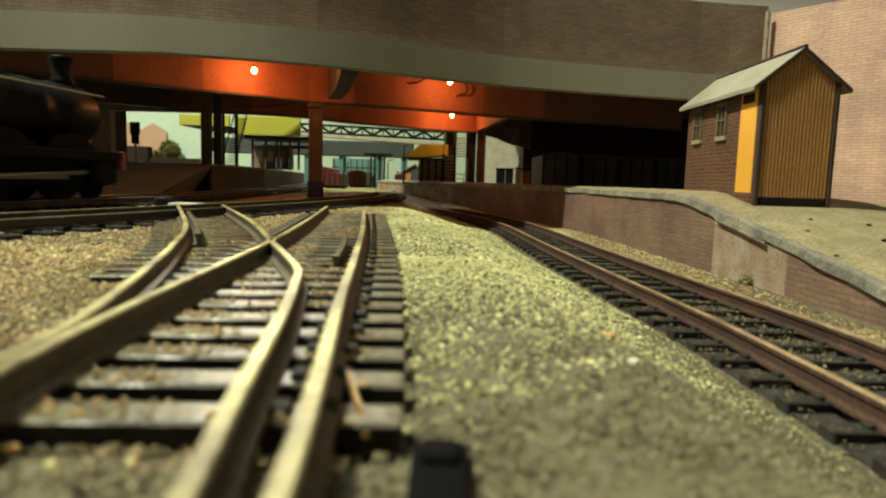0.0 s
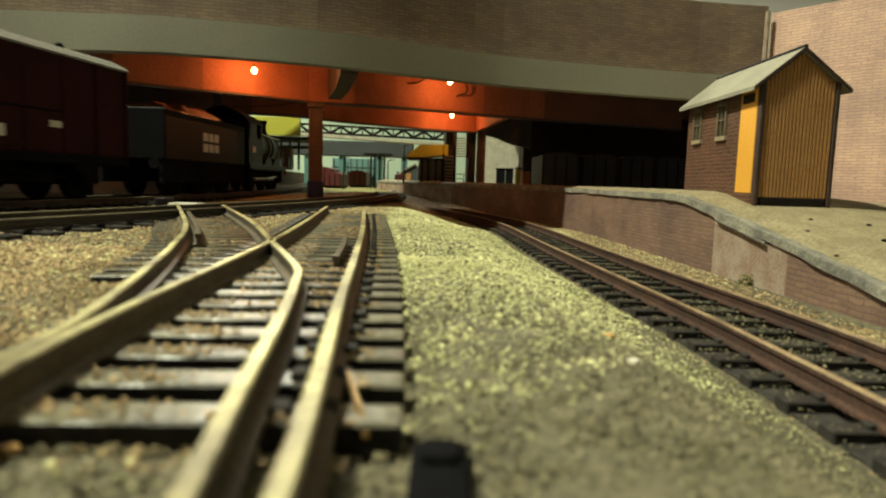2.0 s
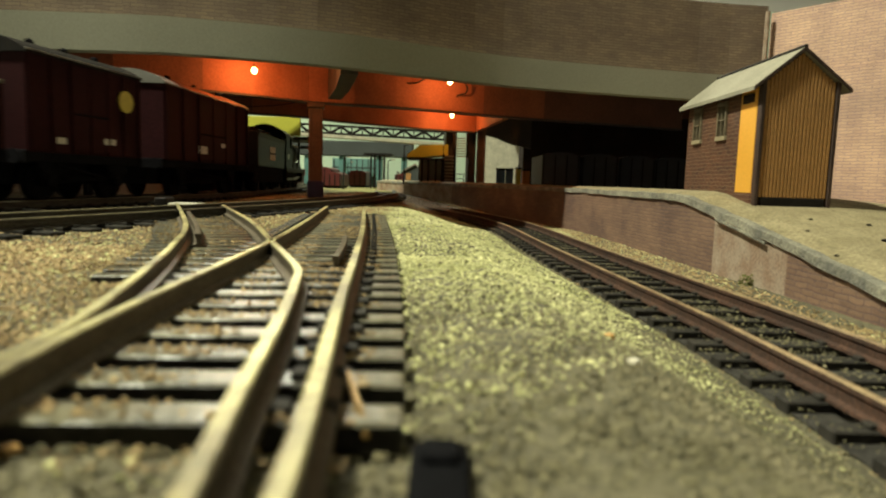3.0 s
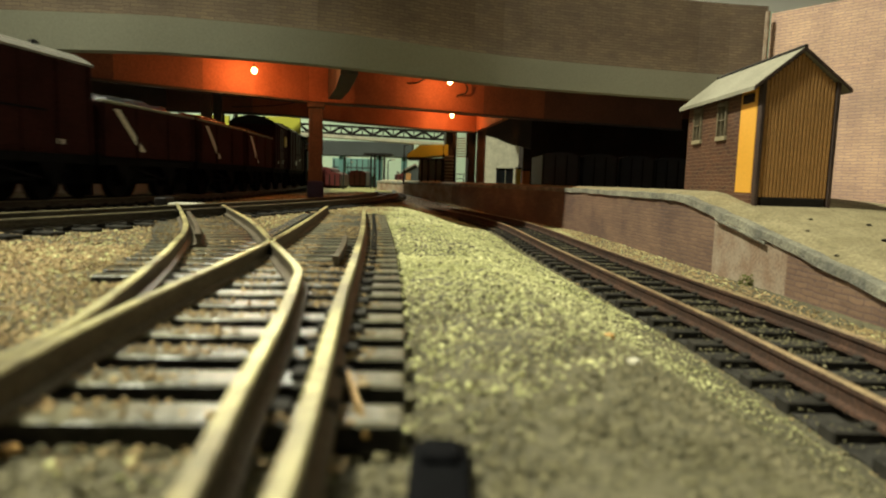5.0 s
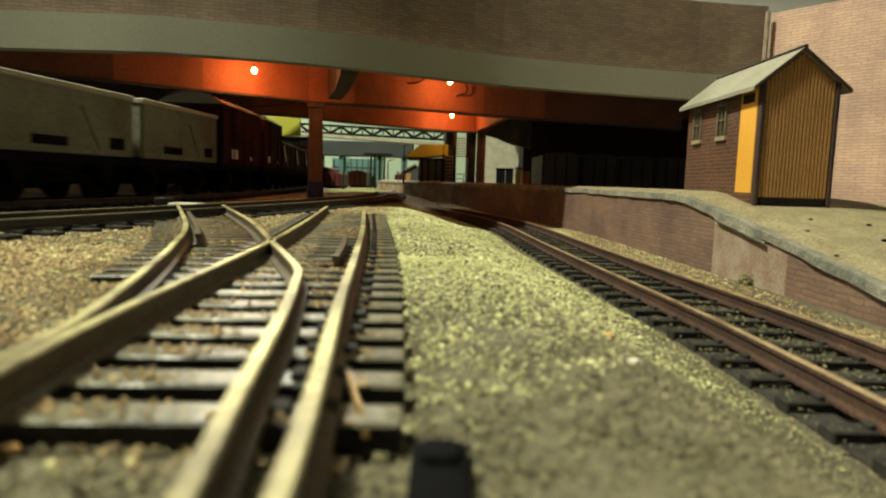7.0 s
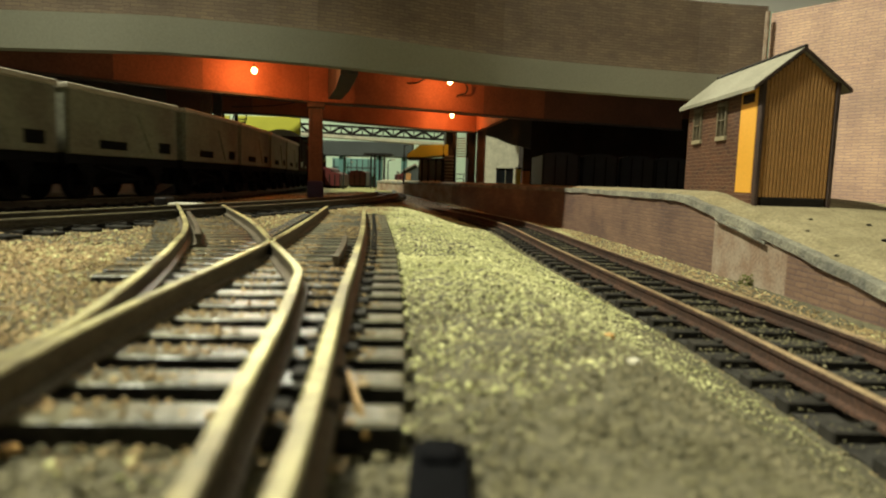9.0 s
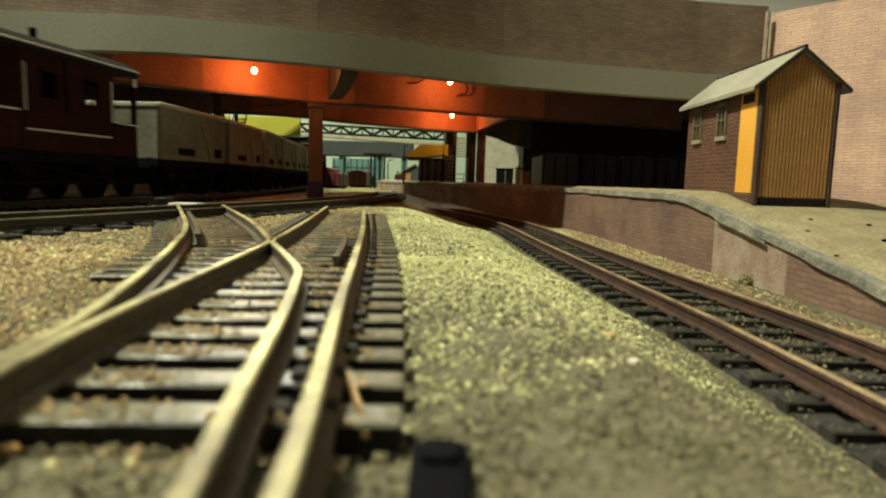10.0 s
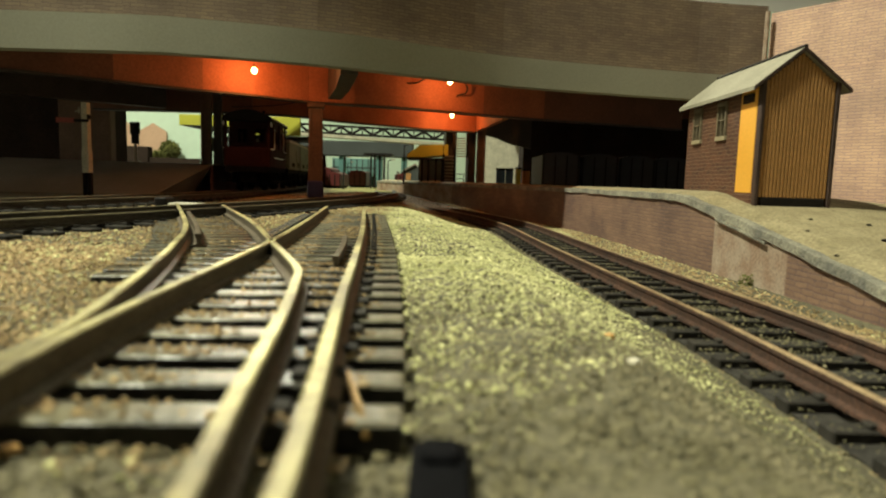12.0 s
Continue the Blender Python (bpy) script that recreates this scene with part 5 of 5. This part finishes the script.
        bm = bmesh.new()
        rod(bm, (s * 10.8, -27, 7.5), (s * 10.8, 31, 7.5), 0.9, 6)
        rod(bm, (s * 11.8, 3, 7.5), (s * 11.8, 44, 9.5), 0.8, 6)
        part("coupling_rod", bm, STEEL, t)
        bm = bmesh.new()
        rod(bm, (s * 11.2, -34, 36), (s * 11.2, 50, 36), 0.4, 6)
        part("handrail", bm, STEEL, t)
        bm = bmesh.new()
        box(bm, s * 13.5 - 1.4, s * 13.5 + 1.4, -56, -50, 3, 15, 0.2)
        part("cab_steps", bm, SOOT, t)
    for y in (-27, 3, 31):
        wheelset(t, y, 9.8, 14)
    wheelset(t, 46, 5.0, 8)
    bm = bmesh.new()
    box(bm, -15.8, 15.8, 53, 55, 10.5, 17, 0.3)
    part("buffer_beam", bm, RED, t, "dull red buffer beam")
    buffers(t, 55, 1)
    return t


def coal_heap(parent, half, w, z, h, seed, mat=COAL):
    rng = random.Random(seed)
    nx, ny = 9, 22
    bm = bmesh.new()
    g = []
    for j in range(ny + 1):
        for i in range(nx + 1):
            u, v = i / nx * 2 - 1, j / ny * 2 - 1
            k = max(0, (1 - u ** 4)) * max(0, (1 - v ** 6))
            g.append(bm.verts.new((u * w, v * half, z + h * k * (0.75 + 0.5 * rng.random()))))
    for j in range(ny):
        for i in range(nx):
            a = j * (nx + 1) + i
            bm.faces.new((g[a], g[a + 1], g[a + nx + 2], g[a + nx + 1]))
    return part("coal_load", bm, mat, parent, "glinting heaped coal")


def tender():
    t = thing("tender", "black six-wheeled tender heaped with coal", "tender")
    bm = bmesh.new()
    prism(bm, [(-14.8, 15.5), (14.8, 15.5), (14.8, 33), (15.6, 35.5), (14.4, 35.5), (13.6, 33), (13.6, 30), (-13.6, 30), (-13.6, 33), (-14.4, 35.5), (-15.6, 35.5), (-14.8, 33)], -46, 44)
    part("tank", bm, BLACK, t)
    bm = bmesh.new()
    box(bm, -14.6, 14.6, 43, 44.6, 15.5, 34, 0.3)
    part("front_plate", bm, BLACK, t)
    bm = bmesh.new()
    box(bm, -14.6, 14.6, -46.6, -45, 15.5, 36, 0.3)
    part("rear_plate", bm, BLACK, t)
    coal_heap(t, 42, 13.4, 31, 8.5, 4)
    for s in (-1, 1):
        for i in range(3):
            for k in range(2):
                bm = bmesh.new()
                box(bm, s * 14.95 - 0.1, s * 14.95 + 0.1, -10 + 6.4 * i, -5 + 6.4 * i, 20 + 5.0 * k, 23.8 + 5.0 * k, 0.05)
                part("lettering_patch", bm, LABEL_WHITE, t, "pale unreadable lettering patch")
        bm = bmesh.new()
        box(bm, s * 12.6 - 0.8, s * 12.6 + 0.8, -46, 45, 5.5, 15.6, 0.2)
        part("frame", bm, SOOT, t)
    for y in (-28, 0, 28):
        wheelset(t, y, 7.4)
    buffers(t, -47, -1)
    return t


def mineral(label, half, mat):
    t = thing("mineral_wagon", label, "wagon", group="wagons of the goods train")
    for s in (-1, 1):
        bm = bmesh.new()
        box(bm, s * 14.2 - 0.6, s * 14.2 + 0.6, -half, half, 15, 34, 0.2)
        side = part("side", bm, mat, t)
        for y in (-half + 1, -half * 0.35, half * 0.35, half - 1):
            bm = bmesh.new()
            box(bm, s * 15.0 - 0.5, s * 15.0 + 0.5, y - 0.7, y + 0.7, 15.2, 33.6, 0.15)
            part("rib", bm, mat, t)
        bm = bmesh.new()
        prism(bm, [(-half * 0.30, 17.5), (-half * 0.30 + 3.4, 17.5), (-half * 0.80 + 3.4, 32), (-half * 0.80, 32)], -0.12, 0.12)
        part("stripe", bm, LABEL_WHITE, t, "white diagonal stripe", m=mm(s * 14.95, 0, 0, 0, 0, 90))
        bm = bmesh.new()
        box(bm, -14.2, 14.2, s * half - 0.6, s * half + 0.6, 15, 34, 0.2)
        part("end", bm, mat, t)
        bm = bmesh.new()
        box(bm, s * 14.2 - 1.0, s * 14.2 + 1.0, -half - 0.6, half + 0.6, 33.6, 34.6, 0.2)
        part("top_rail", bm, WAGON_GREY, t, "paler grey top edge")
    bm = bmesh.new()
    box(bm, -13.8, 13.8, -half, half, 14, 16, 0.1)
    part("floor", bm, SOOT, t)
    coal_heap(t, half - 1, 13.4, 31.5, 6, int(half * 7))
    underframe(t, half, half * 0.48)
    return t


def hopper(label, half):
    t = thing("hopper_wagon", label, "wagon", group="wagons of the goods train")
    for s in (-1, 1):
        bm = bmesh.new()
        box(bm, s * 14.4 - 0.6, s * 14.4 + 0.6, -half, half, 15.2, 36.0, 0.2)
        part("side", bm, WAGON_GREY, t)
        bm = bmesh.new()
        box(bm, s * 14.6 - 1.1, s * 14.6 + 1.1, -half - 0.7, half + 0.7, 35.9, 37.9, 0.4)
        part("top_rail", bm, COPING, t, "pale worn top rail")
        for y, w, h in ((half - 9, 8, 4.2), (-half * 0.3, 15, 3.0)):
            bm = bmesh.new()
            box(bm, s * 15.05 - 0.1, s * 15.05 + 0.1, y - w / 2, y + w / 2, 17.5, 17.5 + h, 0.05)
            part("stencil_panel", bm, SOOT, t, "dark unreadable stencil panel")
        bm = bmesh.new()
        rod(bm, (s * 15.2, half * 0.15, 31), (s * 15.2, half * 0.42, 17), 0.5, 5)
        part("stay", bm, WAGON_GREY, t)
        bm = bmesh.new()
        box(bm, -14.2, 14.2, s * half - 0.6, s * half + 0.6, 15.2, 36.0, 0.2)
        part("end", bm, WAGON_GREY, t)
        bm = bmesh.new()
        box(bm, -14.2, 14.2, s * (half + 0.1) - 0.9, s * (half + 0.1) + 0.9, 35.9, 37.7, 0.3)
        part("end_rail", bm, COPING, t)
    bm = bmesh.new()
    box(bm, -13.8, 13.8, -half, half, 14, 17, 0.1)
    part("floor", bm, SOOT, t)
    bm = bmesh.new()
    prism(bm, [(-13, 14), (13, 14), (6, 6.5), (-6, 6.5)], -half * 0.35, half * 0.35)
    part("chute", bm, SOOT, t)
    underframe(t, half, half * 0.62)
    return t


def brake_van(label, half):
    t = thing("brake_van", label, "wagon", group="wagons of the goods train")
    cabin = half * 0.62
    for s in (-1, 1):
        bm = bmesh.new()
        ys = [-cabin, -cabin * 0.45 - 3.4, -cabin * 0.45 + 3.4, cabin * 0.45 - 3.4, cabin * 0.45 + 3.4, cabin]
        box(bm, s * 13.9 - 0.6, s * 13.9 + 0.6, -cabin, cabin, 15.5, 30)
        box(bm, s * 13.9 - 0.6, s * 13.9 + 0.6, -cabin, cabin, 37.5, 42)
        for k in (0, 2, 4):
            box(bm, s * 13.9 - 0.6, s * 13.9 + 0.6, ys[k], ys[k + 1], 30, 37.5)
        side = part("cabin_side", bm, BAUXITE, t)
        for y in (-cabin * 0.45, cabin * 0.45):
            bm = bmesh.new()
            for a in ((-3.9, 3.9, 37.3, 38.1), (-3.9, 3.9, 29.4, 30.2), (-3.9, -3.2, 29.4, 38.1), (3.2, 3.9, 29.4, 38.1)):
                box(bm, s * 14.7 - 0.3, s * 14.7 + 0.3, y + a[0], y + a[1], a[2], a[3])
            part("window_frame", bm, BAUXITE, t)
        bm = bmesh.new()
        box(bm, s * 14.6 - 1.1, s * 14.6 + 1.1, -3.2, 3.2, 27, 41.5, 0.4)
        part("ducket", bm, BAUXITE, t, "projecting lookout ducket")
        for e in (-1, 1):
            bm = bmesh.new()
            y0, y1 = sorted((e * cabin, e * half))
            box(bm, s * 13.9 - 0.5, s * 13.9 + 0.5, y0, y1, 15.5, 25.5, 0.2)
            part("veranda_side", bm, BAUXITE, t)
            bm = bmesh.new()
            box(bm, s * 13.6 - 0.8, s * 13.6 + 0.8, e * half - 0.8, e * half + 0.8, 15.5, 42, 0.2)
            part("corner_post", bm, BAUXITE, t)
            bm = bmesh.new()
            ya, yb = sorted((e * (cabin + 1.0), e * (half - 0.5)))
            rod(bm, (s * 14.9, ya, 26.2), (s * 14.9, yb, 26.2), 0.32, 6)
            rod(bm, (s * 14.9, e * (cabin - 1.5), 26.2), (s * 14.9, e * (cabin - 1.5), 38.5), 0.25, 6)
            part("handrail", bm, CHROME, t, "white handrail")
            bm = bmesh.new()
            box(bm, s * 14.9 - 0.5, s * 14.9 + 0.5, e * (half - 1) - 1.0, e * (half - 1) + 1.0, 38.6, 41.2, 0.3)
            part("lamp", bm, CHROME, t, "white side lamp")
        bm = bmesh.new()
        rod(bm, (s * 14.8, -cabin * 0.9, 21.5), (s * 14.8, cabin * 0.9, 21.5), 0.3, 6)
        part("handrail", bm, CHROME, t, "white handrail")
        bm = bmesh.new()
        box(bm, s * 15.4 - 1.4, s * 15.4 + 1.4, -half, half, 5.2, 6.2, 0.2)
        part("footboard", bm, SOOT, t)
    for e in (-1, 1):
        bm = bmesh.new()
        box(bm, -13.9, 13.9, e * cabin - 0.6, e * cabin + 0.6, 15.5, 30)
        box(bm, -13.9, 13.9, e * cabin - 0.6, e * cabin + 0.6, 38, 42.5)
        for x0, x1 in ((-13.9, -8.5), (-2.5, 2.5), (8.5, 13.9)):
            box(bm, x0, x1, e * cabin - 0.6, e * cabin + 0.6, 30, 38)
        part("cabin_end", bm, BAUXITE, t)
        bm = bmesh.new()
        box(bm, -13.9, 13.9, e * half - 0.5, e * half + 0.5, 15.5, 27.0, 0.2)
        part("veranda_end", bm, BAUXITE, t)
        for x in (-5.5, 5.5):
            bm = bmesh.new()
            for a in ((-3.4, 3.4, 37.7, 38.4), (-3.4, 3.4, 29.6, 30.3), (-0.3, 0.3, 30, 38)):
                box(bm, x + a[0], x + a[1], e * (cabin + 0.6) - 0.3, e * (cabin + 0.6) + 0.3, a[2], a[3])
            part("window_frame", bm, BAUXITE, t)
    bm = bmesh.new()
    box(bm, -14, 14, -half, half, 14, 16, 0.1)
    part("floor", bm, SOOT, t)
    n = 12
    bm = bmesh.new()
    prism(bm, [(-15.4 + 30.8 * i / n, 43.6 + 4.4 * math.sin(math.pi * i / n) ** 0.8) for i in range(n + 1)] + [(15.4, 42.0), (-15.4, 42.0)], -half - 1.0, half + 1.0)
    part("roof", bm, ROOF_DARK, t)
    for s in (-1, 1):
        bm = bmesh.new()
        rod(bm, (s * 15.5, -half - 1, 43.5), (s * 15.5, half + 1, 43.5), 0.35, 5)
        part("rain_strip", bm, CHROME, t)
    bm = bmesh.new()
    rod(bm, (5, -4, 45), (5, -4, 50), 1.1, 8)
    part("stove_pipe", bm, SOOT, t)
    # the cabin stands taller than the wagons
    for piece in t.children:
        for v in piece.data.vertices:
            if v.co.z > 20 * MM:
                v.co.z = (20 + (v.co.z / MM - 20) * 1.14) * MM
    underframe(t, half, half * 0.52)
    return t


ROOF_DARK = material("dark_grey_roof", (0.02, 0.018, 0.016), 0.75, 0, 0.2, 1.5, 18, 0.1)
ROOF_DARK.node_tree.nodes["Principled BSDF"].inputs["Specular IOR Level"].default_value = 0.08

# vehicle, and how far its middle lies behind the front of the locomotive
TRAIN = []
TRAIN.append((locomotive(), 45, 40))
TRAIN.append((tender(), 153.5, 28))
TRAIN.append((van("crimson bogie van with a pale glossy roof", 48, CRIMSON, ROOF_GLOSS, 46.5, 51.5, 29, 3, ((-12, 19, 9, 3.5), (12, 23, 5, 2))), 269, 30))
parcels = van("crimson parcels van with a yellow disc on its side", 27, CRIMSON, ROOF_DARK, 45, 50, 16, 3, ((-14, 18, 4, 2), (9, 19, 6, 2)))
for s in (-1, 1):
    bm = bmesh.new()
    rod(bm, (s * 14.9, 18, 35), (s * 15.6, 18, 35), 3.9, 20)
    part("disc", bm, LABEL_YELLOW, parcels, "round yellow disc")
    bm = bmesh.new()
    rod(bm, (s * 15.6, -27.5, 45), (s * 15.6, 27.5, 45), 0.3, 5)
    part("rain_strip", bm, STEEL, parcels)
TRAIN.append((parcels, 357.5, 16))
for behind in (424, 490, 556):
    TRAIN.append((mineral("bauxite mineral wagon with a white diagonal stripe", 30.4, BAUXITE), behind, 15))
TRAIN.append((van("bauxite goods van with a satin grey roof", 30, BAUXITE, ROOF_GLOSS, 45.2, 50.2, 14.5, 2, ((-16, 18, 8, 4), (15, 18, 3, 1.6))), 621, 15))
TRAIN.append((van("bauxite goods van with small white lettering patches", 34.6, BAUXITE, ROOF_GLOSS, 45.2, 50.2, 17, 2, ((-15, 18, 10, 5), (15, 18, 4, 2))), 695, 17))
for k in range(6):
    TRAIN.append((hopper("weathered grey open hopper wagon", 31.4), 767 + 68 * k, 17))
TRAIN.append((brake_van("bauxite brake van with verandas and white handrails", 33.5), 1185, 17))

SPEED = 117.0
FRONT_START = 216.0


def motions():
    """The train runs at an even pace along its line; the wheels roll with it."""
    lengths = run(TRAIN_LINE)
    zero = next(s for p, s in zip(TRAIN_LINE, lengths) if p.y >= FRONT_START)
    for ob, behind, reach in TRAIN:
        rows = []
        for k in range(49):
            t = 0.25 * k
            s = zero + SPEED * t - behind
            (a, _), (b, _) = along(TRAIN_LINE, lengths, s - reach), along(TRAIN_LINE, lengths, s + reach)
            c, d = (a + b) / 2, b - a
            rows.append((t, mm(c.x, c.y, 3.5, 0, 0, heading(d))))
        walk(ob, rows)
    for ob, y, r in WHEELS:
        step = 2.0 / FPS
        rows = [(k * step, mm(0, y, r, -math.degrees(SPEED * k * step / r))) for k in range(181)]
        walk(ob, rows)


motions()
